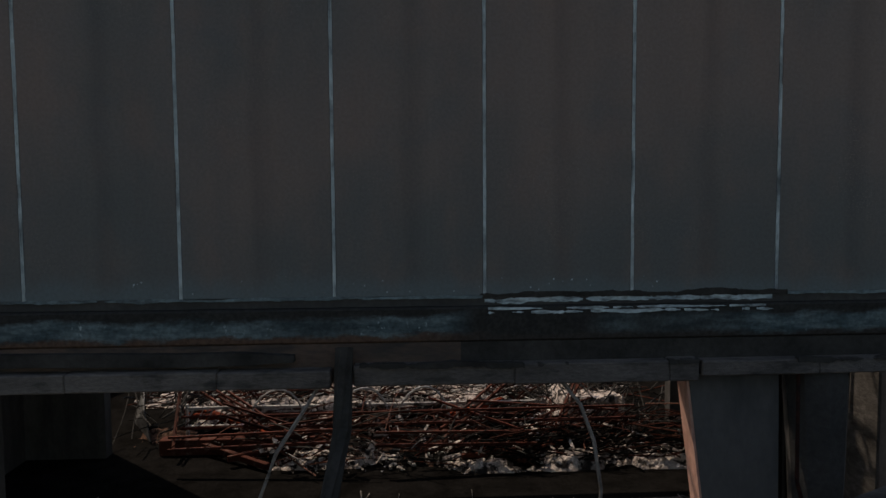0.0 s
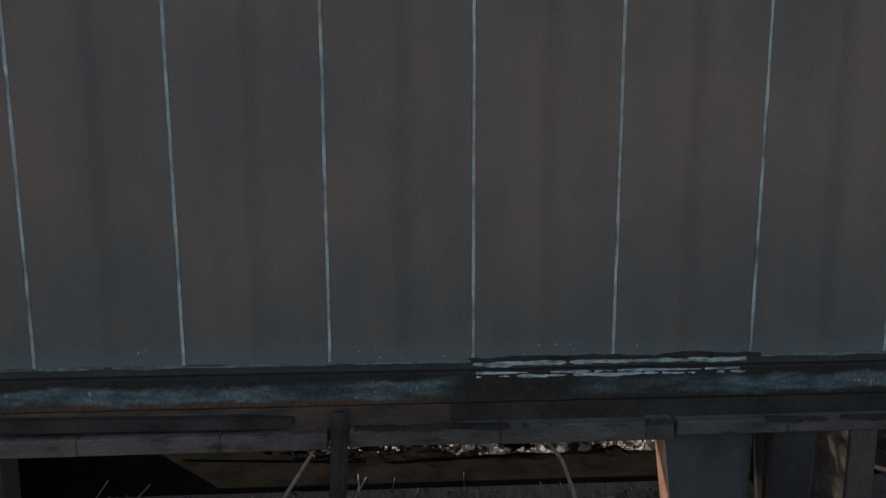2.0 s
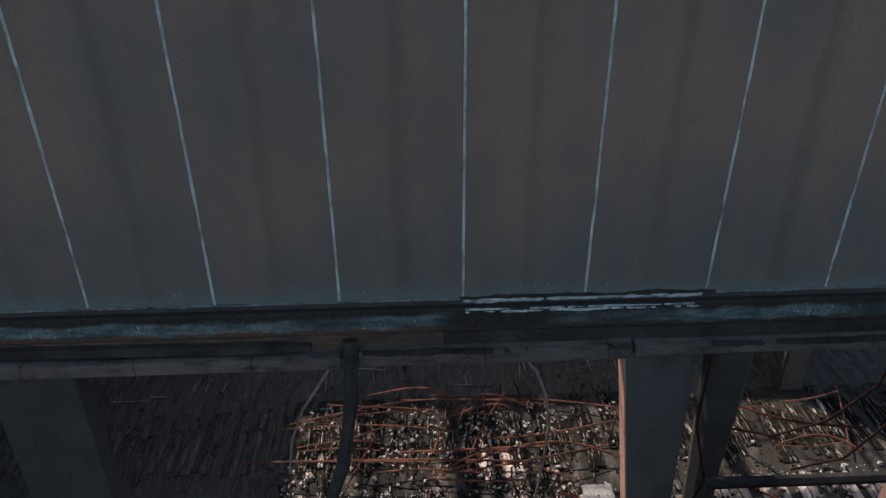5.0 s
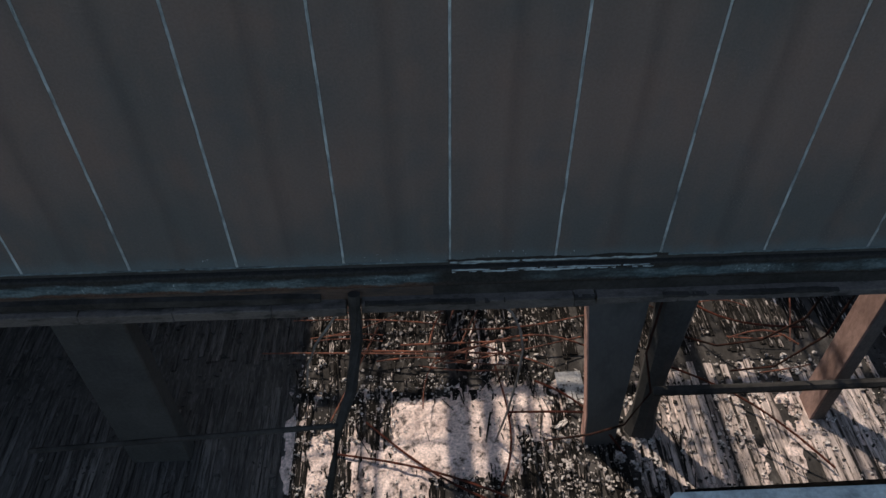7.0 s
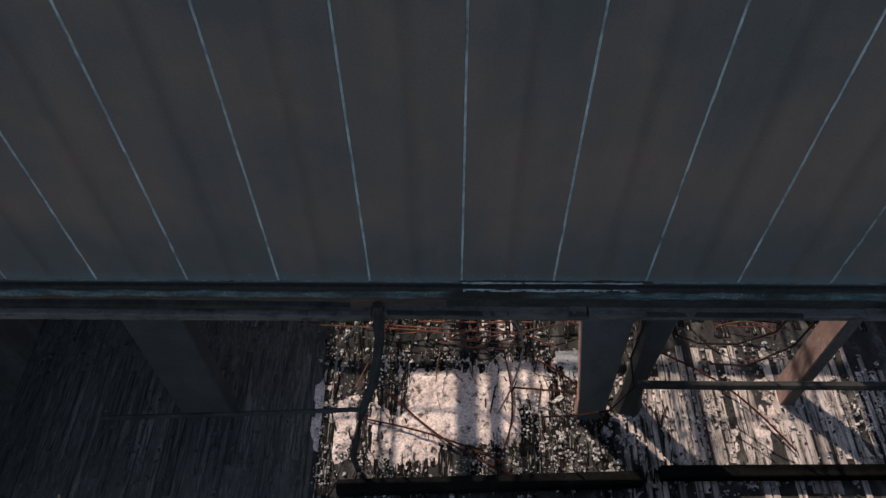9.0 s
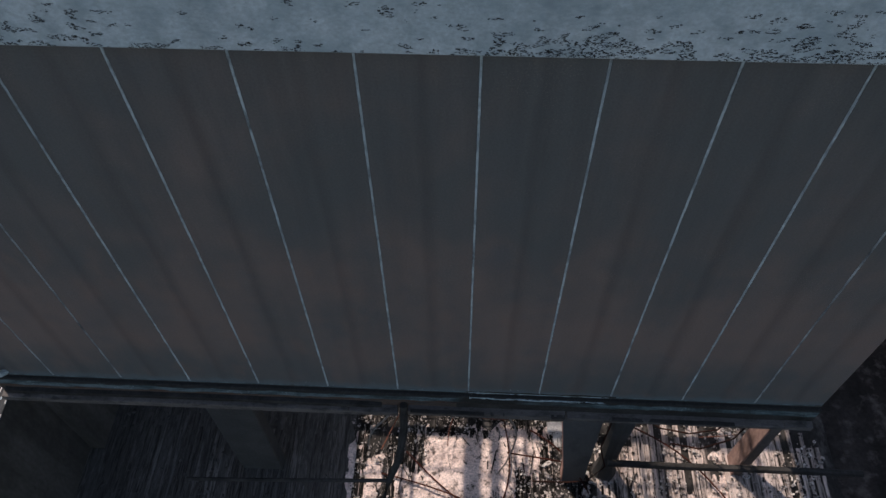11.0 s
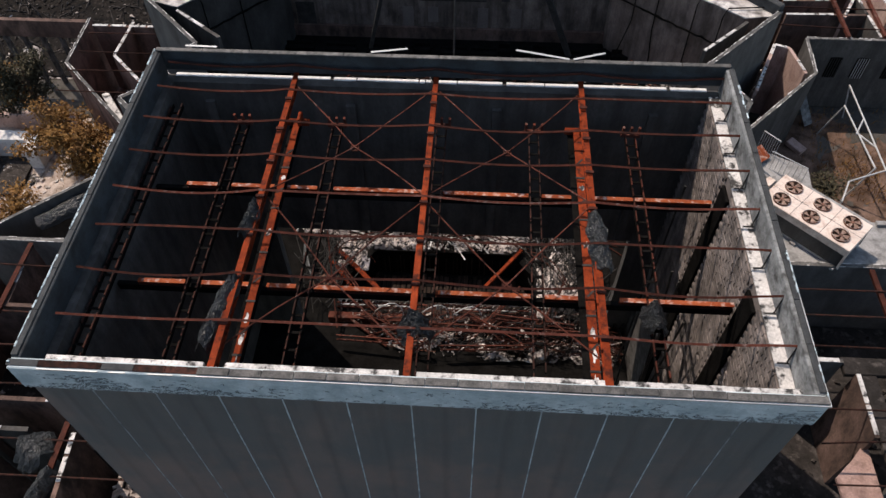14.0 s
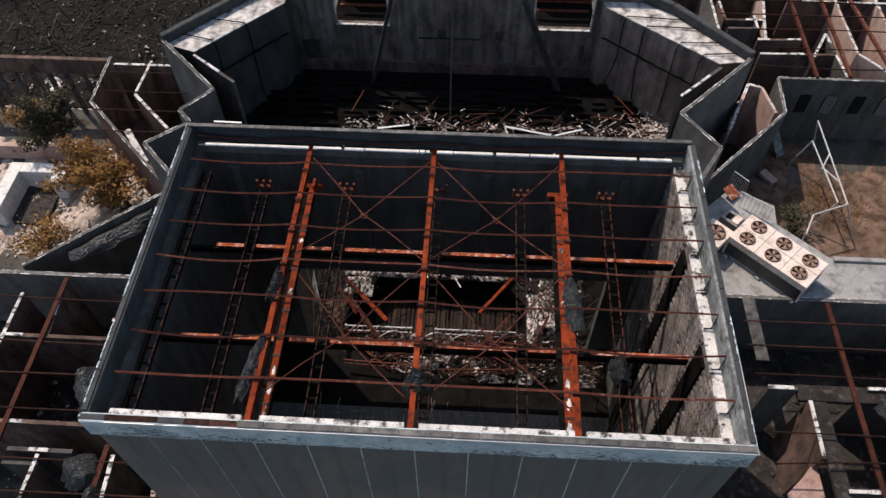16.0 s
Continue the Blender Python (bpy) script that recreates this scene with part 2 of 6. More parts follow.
FLANGE = material("chipped_flange", (0.06, 0.052, 0.049), (0.15, 0.129, 0.119), 2.2, 40, 0.85, 0, 0.5, (0.5, 1, 1.5), (0.03, 0.027, 0.025), 0.42, fleck=0.5, soft=0.07)
PIER = material("plastered_pier", (0.075, 0.073, 0.073), (0.135, 0.127, 0.123), 0.8, 20, 0.85, 0, 0.2, (1, 1, 0.5), (0.055, 0.055, 0.055), 0.4, fleck=0.2)
CAPDARK = material("dark_worn_edge", (0.015, 0.016, 0.017), (0.05, 0.053, 0.056), 3, 30, 0.9, 0, 0.5)
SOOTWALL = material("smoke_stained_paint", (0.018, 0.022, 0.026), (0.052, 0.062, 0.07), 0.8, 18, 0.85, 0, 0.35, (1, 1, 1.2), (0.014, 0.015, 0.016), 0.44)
CABLE = material("bare_cable", (0.1, 0.085, 0.078), (0.3, 0.27, 0.25), 6, 40, 0.6, 0.2, 0.2)
RUSTLIT = material("patchy_lit_primer", (0.16, 0.032, 0.014), (0.36, 0.09, 0.035), 2.6, 26, 0.75, 0.0, 0.3, (1, 1, 1), (0.6, 0.5, 0.45), 0.37, 0.2)
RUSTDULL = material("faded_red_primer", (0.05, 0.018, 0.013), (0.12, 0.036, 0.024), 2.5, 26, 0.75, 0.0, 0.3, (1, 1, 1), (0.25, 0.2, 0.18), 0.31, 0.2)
FLOORDARK = material("sooty_floor", (0.012, 0.011, 0.01), (0.05, 0.043, 0.04), 0.9, 12, 0.95, 0, 0.7, (1, 1, 1), (0.14, 0.12, 0.11), 0.34)
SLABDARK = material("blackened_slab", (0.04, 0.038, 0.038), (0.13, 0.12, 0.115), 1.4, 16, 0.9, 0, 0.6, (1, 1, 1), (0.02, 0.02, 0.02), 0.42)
PALEROOF = material("pale_dusty_roof", (0.4, 0.37, 0.35), (0.66, 0.63, 0.61), 0.9, 18, 0.9, 0, 0.5, (1, 1, 1), (0.07, 0.06, 0.055), 0.45, fleck=0.5)
RUBBLEDARK = material("dark_rubble", (0.016, 0.014, 0.013), (0.06, 0.052, 0.048), 4, 30, 0.95, 0, 0.6, (1, 1, 1), (0.22, 0.2, 0.185), 0.32)
FANDARK = material("fan_well", (0.008, 0.005, 0.004), (0.03, 0.016, 0.011), 4, 30, 0.9, 0, 0.2)
BURNTFLOOR = material("burnt_floor", (0.018, 0.017, 0.016), (0.06, 0.055, 0.052), 1.2, 20, 0.95, 0, 0.8, (1, 0.5, 1), (0.16, 0.145, 0.135), 0.36)
YARD = material("pale_yard_dust", (0.26, 0.2, 0.165), (0.58, 0.48, 0.42), 0.9, 14, 0.95, 0, 0.6, (1, 1, 1), (0.13, 0.09, 0.06), 0.43)
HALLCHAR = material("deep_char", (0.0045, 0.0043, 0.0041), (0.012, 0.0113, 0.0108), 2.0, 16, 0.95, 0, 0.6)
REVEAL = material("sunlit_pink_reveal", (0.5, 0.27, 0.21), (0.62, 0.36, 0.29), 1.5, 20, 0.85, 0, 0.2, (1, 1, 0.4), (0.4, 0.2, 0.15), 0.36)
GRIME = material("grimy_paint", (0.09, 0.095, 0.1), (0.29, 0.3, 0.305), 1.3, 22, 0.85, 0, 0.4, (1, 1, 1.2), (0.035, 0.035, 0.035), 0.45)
PITDARK = material("pit_boards", (0.024, 0.018, 0.015), (0.06, 0.038, 0.03), 1.2, 14, 0.95, 0, 0.5, (4, 0.5, 1), (0.018, 0.014, 0.012), 0.5, 0.4)

HALLWALL = material("stained_hall_wall", (0.12, 0.096, 0.084), (0.26, 0.212, 0.188), 0.6, 16, 0.92, 0, 0.4, (1, 1, 0.5), (0.06, 0.05, 0.045), 0.44, fleck=0.35, soft=0.14, streak=0.45)
DARKGROUND = material("burnt_ground", (0.005, 0.0045, 0.004), (0.016, 0.0135, 0.012), 1.4, 14, 0.95, 0, 0.8, (1, 1, 1), (0.045, 0.036, 0.031), 0.35)
RODRED = material("bright_rust", (0.11, 0.034, 0.02), (0.27, 0.09, 0.05), 3.0, 30, 0.8, 0.0, 0.3, (1, 1, 1), (0.04, 0.018, 0.013), 0.47)
COPINGPALE = material("pale_blue_coping", (0.27, 0.33, 0.36), (0.46, 0.53, 0.56), 1.2, 24, 0.85, 0, 0.4, (1, 1, 1), (0.14, 0.17, 0.185), 0.4, fleck=0.4)
LIP = material("teal_wash", (0.1, 0.145, 0.165), (0.2, 0.26, 0.28), 3.5, 34, 0.85, 0, 0.5, (0.7, 1, 1), (0.05, 0.06, 0.065), 0.45, fleck=0.5)
TILE = material("broken_tile", (0.25, 0.205, 0.185), (0.55, 0.47, 0.43), 1.5, 24, 0.9, 0, 0.3, (1, 1, 1), (0.1, 0.085, 0.078), 0.42)
PALERUBBLE = material("crushed_plaster", (0.3, 0.25, 0.23), (0.9, 0.79, 0.73), 1.9, 26, 0.95, 0, 1.0, (1, 1, 1), (0.02, 0.016, 0.015), 0.485, fleck=0.8, soft=0.04)
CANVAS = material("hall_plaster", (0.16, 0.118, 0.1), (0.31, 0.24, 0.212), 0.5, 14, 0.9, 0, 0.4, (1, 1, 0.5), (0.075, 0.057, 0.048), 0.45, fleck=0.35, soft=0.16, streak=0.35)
JAMB = material("dull_pink_plaster", (0.24, 0.145, 0.12), (0.4, 0.265, 0.228), 0.9, 18, 0.9, 0, 0.3, (1, 1, 0.5), (0.12, 0.07, 0.058), 0.42)
TRAIL = material("brown_yard_path", (0.085, 0.052, 0.038), (0.22, 0.145, 0.112), 0.6, 16, 0.95, 0, 0.5, (1, 1, 1), (0.05, 0.032, 0.022), 0.46)
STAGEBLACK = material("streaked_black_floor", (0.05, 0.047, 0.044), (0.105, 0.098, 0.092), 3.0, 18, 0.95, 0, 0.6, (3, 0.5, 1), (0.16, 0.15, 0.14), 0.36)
RUSTSTAIN = material("rust_streak", (0.06, 0.042, 0.034), (0.13, 0.08, 0.06), 2, 30, 0.9, 0, 0.4, (0.5, 1, 2), (0.035, 0.03, 0.028), 0.46, fleck=0.4)
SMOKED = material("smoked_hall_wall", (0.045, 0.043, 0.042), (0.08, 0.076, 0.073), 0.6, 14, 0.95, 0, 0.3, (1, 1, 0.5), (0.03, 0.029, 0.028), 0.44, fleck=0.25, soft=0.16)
PALEPLANK = material("dusty_plank", (0.14, 0.115, 0.105), (0.82, 0.68, 0.62), 1.8, 30, 0.9, 0, 0.6, (6, 0.5, 3), (0.015, 0.014, 0.013), 0.42, 0.25, soft=0.07)
SHADEFLOOR = material("shaded_plank", (0.05, 0.047, 0.045), (0.15, 0.138, 0.128), 2.0, 30, 0.95, 0, 0.6, (6, 0.5, 3), (0.035, 0.033, 0.031), 0.46, 0.3, soft=0.08)
STONE = material("white_stone", (0.56, 0.53, 0.51), (0.74, 0.71, 0.69), 1.5, 24, 0.85, 0, 0.3, (1, 1, 1), (0.3, 0.28, 0.26), 0.36)
SCORCHRED = material("scorched_red_plaster", (0.12, 0.068, 0.054), (0.27, 0.16, 0.13), 0.7, 16, 0.9, 0, 0.35, (1, 1, 0.5), (0.05, 0.034, 0.028), 0.43)
SLABPALE = material("dusty_lath", (0.12, 0.11, 0.105), (0.34, 0.31, 0.29), 2.0, 24, 0.92, 0, 0.4, (1, 1, 1), (0.06, 0.055, 0.052), 0.44)
# Dark tone for the shaded pier, the seam and the charred post.
SHADOWED = material("soot_and_shade", (0.03, 0.029, 0.029), (0.06, 0.058, 0.056), 1.5, 20, 0.9, 0, 0.4)
# Char and soot scatter light with almost no gloss.
for dull in (SHADEFLOOR, STAGEBLACK, SMOKED, PALEPLANK, CHAR, HALLCHAR, PITDARK, FLOORDARK, BURNTFLOOR, RUBBLEDARK, FANDARK, SLABDARK, SOOT, RENDER, PLANK, RUST, RUSTLIT, RUSTDULL, DARKRUST, LINTEL, DARKGROUND, EARTH, TRAIL, BROWN, HALLWALL, CANVAS, SOOTRUST, RUSTDUST, SCORCHRED):
    dull.node_tree.nodes["Principled BSDF"].inputs["Specular IOR Level"].default_value = 0.08

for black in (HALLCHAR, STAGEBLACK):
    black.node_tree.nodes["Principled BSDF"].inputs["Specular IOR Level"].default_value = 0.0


# ---- mesh helpers ----
class Geo:
    """Vertices and faces of one mesh, in world coordinates."""

    def __init__(self):
        self.v, self.f = [], []

    def add(self, verts, faces):
        k = len(self.v)
        self.v += [tuple(p) for p in verts]
        self.f += [tuple(i + k for i in face) for face in faces]
        return self

    def box(self, x0, x1, y0, y1, z0, z1, c=0.0, m=None):
        """A box, its edges chamfered by c; m places it."""
        if c <= 0:
            vs = [(x, y, z) for z in (z0, z1) for y in (y0, y1) for x in (x0, x1)]
            fs = [(0, 2, 3, 1), (4, 5, 7, 6), (0, 1, 5, 4), (2, 6, 7, 3), (0, 4, 6, 2), (1, 3, 7, 5)]
        else:
            vs, ids = [], {}
            lo, hi = (x0, y0, z0), (x1, y1, z1)
            for s in range(8):
                sign = [(s >> k) & 1 for k in range(3)]
                for a in range(3):
                    p = [hi[k] - c if sign[k] else lo[k] + c for k in range(3)]
                    p[a] = hi[a] if sign[a] else lo[a]
                    ids[s, a] = len(vs)
                    vs.append(tuple(p))
            fs = []
            for a in range(3):
                b, d = (a + 1) % 3, (a + 2) % 3
                for side in (0, 1):
                    ring = [(side << a) | (u << b) | (w << d) for u, w in ((0, 0), (1, 0), (1, 1), (0, 1))]
                    face = [ids[s, a] for s in ring]
                    fs.append(tuple(face if side else face[::-1]))
                for u in (0, 1):
                    for w in (0, 1):
                        s0 = (u << b) | (w << d)
                        s1 = s0 | (1 << a)
                        q = [ids[s0, b], ids[s1, b], ids[s1, d], ids[s0, d]]
                        fs.append(tuple(q if u != w else q[::-1]))
            for s in range(8):
                t = [ids[s, 0], ids[s, 1], ids[s, 2]]
                odd = (bin(s).count("1") % 2) == 1
                fs.append(tuple(t if odd else t[::-1]))
        if m is not None:
            vs = [m @ Vector(p) for p in vs]
        return self.add(vs, fs)

    def bar(self, p, q, w, h, c=0.0, up=(0, 0, 1)):
        """A straight bar from p to q, w wide and h deep."""
        p, q = Vector(p), Vector(q)
        d = q - p
        y = d.normalized()
        x = y.cross(Vector(up))
        if x.length < 1e-4:
            x = y.cross(Vector((1, 0, 0)))
        x.normalize()
        z = x.cross(y)
        m = Matrix((x, y, z)).transposed().to_4x4()
        m.translation = p
        return self.box(-w / 2, w / 2, 0, d.length, -h / 2, h / 2, c, m)

    def tube(self, pts, r, n=6):
        """A round bar along a bent line."""
        pts = [Vector(p) for p in pts]
        rings = []
        for i, p in enumerate(pts):
            d = (pts[min(i + 1, len(pts) - 1)] - pts[max(i - 1, 0)]).normalized()
            x = d.cross(Vector((0.3, 0.2, 1))).normalized()
            y = d.cross(x)
            rr = r[i] if isinstance(r, (list, tuple)) else r
            rings += [p + (x * math.cos(a) + y * math.sin(a)) * rr for a in [2 * math.pi * k / n for k in range(n)]]
        fs = []
        for i in range(len(pts) - 1):
            for k in range(n):
                a, b = i * n + k, i * n + (k + 1) % n
                fs.append((a, b, b + n, a + n))
        fs += [tuple(range(n))[::-1], tuple(range((len(pts) - 1) * n, len(pts) * n))]
        return self.add(rings, fs)

    def prism(self, outline, z0, z1):
        n = len(outline)
        area = sum(outline[i][0] * outline[(i + 1) % n][1] - outline[(i + 1) % n][0] * outline[i][1] for i in range(n))
        if area < 0:
            outline = outline[::-1]
        vs = [(x, y, z) for z in (z0, z1) for x, y in outline]
        fs = [tuple(range(n))[::-1], tuple(range(n, 2 * n))]
        fs += [(i, (i + 1) % n, n + (i + 1) % n, n + i) for i in range(n)]
        return self.add(vs, fs)

    def mesh(self, name, base=(0, 0, 0)):
        me = bpy.data.meshes.new(name)
        me.from_pydata([(x - base[0], y - base[1], z - base[2]) for x, y, z in self.v], [], self.f)
        me.update()
        return me


BASE = {}


def thing(name, label, category, base=(0, 0, 0), group="", kind=""):
    ob = tagged(new(name), label, category, group, kind)
    ob.location = base
    BASE[ob] = Vector(base)
    return ob


def part(name, g, mat, parent=None, label=""):
    base = BASE.get(parent, Vector((0, 0, 0)))
    me = g.mesh(name, base)
    me.materials.append(mat)
    ob = new(name, me)
    if parent is not None:
        ob.parent = parent
        BASE[ob] = base
    return tagged(ob, label)


def solid(name, g, mat, label, category, group="", kind="", base=(0, 0, 0)):
    """A thing that is a single mesh."""
    me = g.mesh(name, base)
    me.materials.append(mat)
    ob = tagged(new(name, me), label, category, group, kind)
    ob.location = base
    BASE[ob] = Vector(base)
    return ob


def piece(name, me, parent, m):
    """One of many alike pieces on shared mesh data."""
    ob = new(name, me)
    ob.parent = parent
    ob.matrix_basis = Matrix.Translation(-BASE.get(parent, Vector((0, 0, 0)))) @ m
    return ob


def wall(name, points, z0, z1, th, mat, label, cap=None, cap_mat=None, cap_h=0.05):
    """A wall along a line of points, with an optional capping."""
    g, k = Geo(), Geo()
    for (ax, ay), (bx, by) in zip(points, points[1:]):
        g.bar((ax, ay, (z0 + z1) / 2), (bx, by, (z0 + z1) / 2), th, z1 - z0)
        if cap:
            k.bar((ax, ay, z1 + cap_h / 2), (bx, by, z1 + cap_h / 2), th + cap, cap_h, 0.01)
    ob = solid(name, g, mat, label, "wall", kind="structure")
    if cap:
        part("coping", k, cap_mat, ob)
        # the paint left along both edges of the coping
        dice, chips = random.Random(len(points) + int(10 * points[0][0])), Geo()
        for a, b in zip(points, points[1:]):
            a, b = Vector((a[0], a[1], z1 + cap_h)), Vector((b[0], b[1], z1 + cap_h))
            run = (b - a).length
            n = Vector((a.y - b.y, b.x - a.x, 0)) / run
            for s in (-1, 1):
                d = 0.02
                while d < run - 0.1:
                    w = min(dice.uniform(0.04, 0.4), run - d)
                    if noise.noise((d * 0.5, s * 3.0 + a.x, 4.0)) + 0.6 * dice.uniform(-1, 1) > 0.05:
                        o = n * s * (th / 2 - dice.uniform(0.0, 0.02))
                        chips.bar(a + (b - a) * (d / run) + o, a + (b - a) * ((d + w) / run) + o, dice.uniform(0.012, 0.045), 0.02)
                    d += w + dice.uniform(0.0, 0.08)
        tagged(part("edge_chips", chips, WHITE, ob, "chipped white paint along the coping"), kind="stuff")
    return ob


rnd = random.Random(7)

# ---- ground and floors ----
XL, XR, YB = -7.73, 6.53, 8.88


def chunks(g, n, spot, sizes, flat=0.6):
    """Broken lumps: n jittered blocks, set down where spot() says."""
    for _ in range(n):
        x, y, z = spot()
        s = sizes[0] + (sizes[1] - sizes[0]) * rnd.random() ** 2.5
        m = Matrix.Translation((x, y, z + s * 0.25)) @ Euler((rnd.uniform(-0.5, 0.5), rnd.uniform(-0.5, 0.5), rnd.uniform(0, 6.3))).to_matrix().to_4x4()
        a, b, c = s * rnd.uniform(0.5, 1.0), s * rnd.uniform(0.3, 0.7), s * rnd.uniform(0.15, flat)
        vs = [(sx * a / 2 * rnd.uniform(0.6, 1.1), sy * b / 2 * rnd.uniform(0.6, 1.1), sz * c / 2 * rnd.uniform(0.7, 1.1)) for sz in (-1, 1) for sy in (-1, 1) for sx in (-1, 1)]
        g.add([m @ Vector(p) for p in vs], [(0, 2, 3, 1), (4, 5, 7, 6), (0, 1, 5, 4), (2, 6, 7, 3), (0, 4, 6, 2), (1, 3, 7, 5)])
    return g


def patchy(spot, seed, rate=0.9, least=0.0):
    """Keeps to the spots where a noise is high, so that things lie in clumps."""
    def pick():
        for _ in range(40):
            p = spot()
            if noise.noise((p[0] * rate, p[1] * rate, seed)) + 0.35 * rnd.uniform(-1, 1) > least:
                break
        return p
    return pick


def bent(p, q, bow, n=8, wave=0.0):
    """Points of a bent bar from p to q."""
    p, q = Vector(p), Vector(q)
    side = Vector((rnd.uniform(-1, 1), rnd.uniform(-1, 1), rnd.uniform(-0.3, 1)))
    out = []
    for i in range(n + 1):
        t = i / n
        out.append(p.lerp(q, t) + side * bow * math.sin(math.pi * t) + Vector((0, 0, wave * math.sin(9 * t + p.x * 3))))
    return out


def in_box(x0, x1, y0, y1, z):
    return lambda: (rnd.uniform(x0, x1), rnd.uniform(y0, y1), z)


N = 60
vs = []
for j in range(N + 1):
    for i in range(N + 1):
        u, w = (i / N * 2 - 1), (j / N * 2 - 1)
        x, y = 260 * u * abs(u) ** 1.2, 15 + 260 * w * abs(w) ** 1.2
        inside = -9 < x < 8.5 and 5 < y < 14
        vs.append((x, y, -3.2 if inside else -0.62 + 0.1 * noise.noise((x * 0.3, y * 0.3, 0))))
fs = [(j * (N + 1) + i, j * (N + 1) + i + 1, (j + 1) * (N + 1) + i + 1, (j + 1) * (N + 1) + i) for j in range(N) for i in range(N)]
ground = solid("ground", Geo().add(vs, fs), EARTH, "dark scorched earth with dead weeds", "ground", kind="structure")
# Floor left of the sun patch; its shade is painted in with a dark tone.
solid("floor_left", Geo().box(-8.2, -1.902, -2.7, 3.4, -3.0, -0.262), STAGEBLACK, "floor under the tower front, painted dark for shade", "floor", kind="structure")
floor = solid("floor", Geo().box(-1.9, 8.6, -2.7, 3.4, -3.0, -0.26), BURNTFLOOR, "ash-covered stage floor with burnt boards", "floor", kind="structure")
# Deeper black from y 6 on than the rest of the stage.
solid("stage_edge", Geo().box(-8.2, 8.6, 6.0, 9.2, -3.0, -0.262), HALLCHAR, "deep black stage edge", "floor", kind="structure")
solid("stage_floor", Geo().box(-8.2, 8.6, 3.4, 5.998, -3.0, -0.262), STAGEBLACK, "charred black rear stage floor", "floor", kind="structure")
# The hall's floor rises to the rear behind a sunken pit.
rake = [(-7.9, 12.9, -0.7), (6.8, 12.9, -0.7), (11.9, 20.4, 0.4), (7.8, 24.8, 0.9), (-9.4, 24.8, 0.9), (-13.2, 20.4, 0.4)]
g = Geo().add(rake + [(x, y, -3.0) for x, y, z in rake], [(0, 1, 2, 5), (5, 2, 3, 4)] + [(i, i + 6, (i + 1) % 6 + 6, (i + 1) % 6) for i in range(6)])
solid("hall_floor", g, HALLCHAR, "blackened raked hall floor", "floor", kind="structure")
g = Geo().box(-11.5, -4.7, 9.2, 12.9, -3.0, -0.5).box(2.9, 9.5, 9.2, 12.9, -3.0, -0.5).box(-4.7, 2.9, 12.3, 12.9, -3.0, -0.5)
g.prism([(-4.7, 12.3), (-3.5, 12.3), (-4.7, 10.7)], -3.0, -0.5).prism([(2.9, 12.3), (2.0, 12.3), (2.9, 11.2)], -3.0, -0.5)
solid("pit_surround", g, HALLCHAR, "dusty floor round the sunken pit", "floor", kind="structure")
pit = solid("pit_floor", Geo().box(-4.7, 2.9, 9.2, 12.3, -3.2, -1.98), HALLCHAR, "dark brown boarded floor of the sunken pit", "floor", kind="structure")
x = -4.68
while x < 2.7:
    w = rnd.uniform(0.09, 0.2)
    z = -1.98 + 0.03 * rnd.random()
    part("board", Geo().box(x, x + w, 9.25 + 0.5 * rnd.random(), 12.28 - 0.25 * rnd.random(), z, z + 0.03, 0.004), PITDARK, pit)
    x += w + rnd.uniform(0.015, 0.09)
x = -4.6
while x < 2.8:
    part("slat", Geo().box(x, x + 0.05, 12.27, 12.298, -1.94, -0.75 - 0.3 * rnd.random(), 0.004), PITDARK, pit)
    x += rnd.uniform(0.1, 0.34)

# ---- stage tower ----
JOINTS = [-6.6 + 1.2 * k for k in range(11)]
edges = [XL] + JOINTS + [XR]
wall_front = solid("wall_front", Geo().box(XL + 0.02, XR - 0.02, 0.05, 0.3, 3.3, 11.12), SOOT, "weathered tower wall clad in tall panels", "wall", kind="structure")
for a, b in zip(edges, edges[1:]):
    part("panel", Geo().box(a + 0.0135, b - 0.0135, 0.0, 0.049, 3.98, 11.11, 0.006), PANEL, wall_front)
for x in JOINTS:
    g, core = Geo(), Geo()
    for s in (-1, 1):
        z = 3.983
        while z < 11.07:
            h = 0.1 + 0.5 * rnd.random()
            w = 0.0028 + 0.0012 * rnd.random()
            o = s * (0.0088 + 0.0012 * rnd.random())
            g.box(x + o - w, x + o + w, -0.001 if rnd.random() < 0.85 else 0.006, 0.049, z, min(z + h - 0.002, 11.11))
            z += h
    z = 3.984
    while z < 11.07:
        h = 0.02 + 0.16 * rnd.random()
        core.box(x - 0.006, x + 0.006, 0.001 if rnd.random() < 0.7 else 0.008, 0.049, z, min(z + h - 0.002, 11.11))
        z += h
    # Joints beyond 4.4 m on either side take the duller sealant.
    bead = SEALANT if -4.4 < x < 4.4 else DULLBEAD
    part("sealant_bead", g, bead, wall_front, "pale cracked sealant in a panel joint")
    part("sealant_core", core, bead, wall_front)
g = Geo()
for _ in range(26):
    x, z = rnd.uniform(-2.2, 2.4), 4.02 + 0.12 * rnd.random() ** 2
    s = rnd.uniform(0.003, 0.007)
    g.prism([(x + s * rnd.uniform(0.6, 1.3) * math.cos(a), z + s * rnd.uniform(0.6, 1.6) * math.sin(a)) for a in (0, 1.1, 2.2, 3.3, 4.4, 5.4)], -0.001, 0.002)
g.v = [(x, -z, y) for x, y, z in g.v]
part("plaster_spatter", g, FLAKE, wall_front, "small pale plaster splashes")

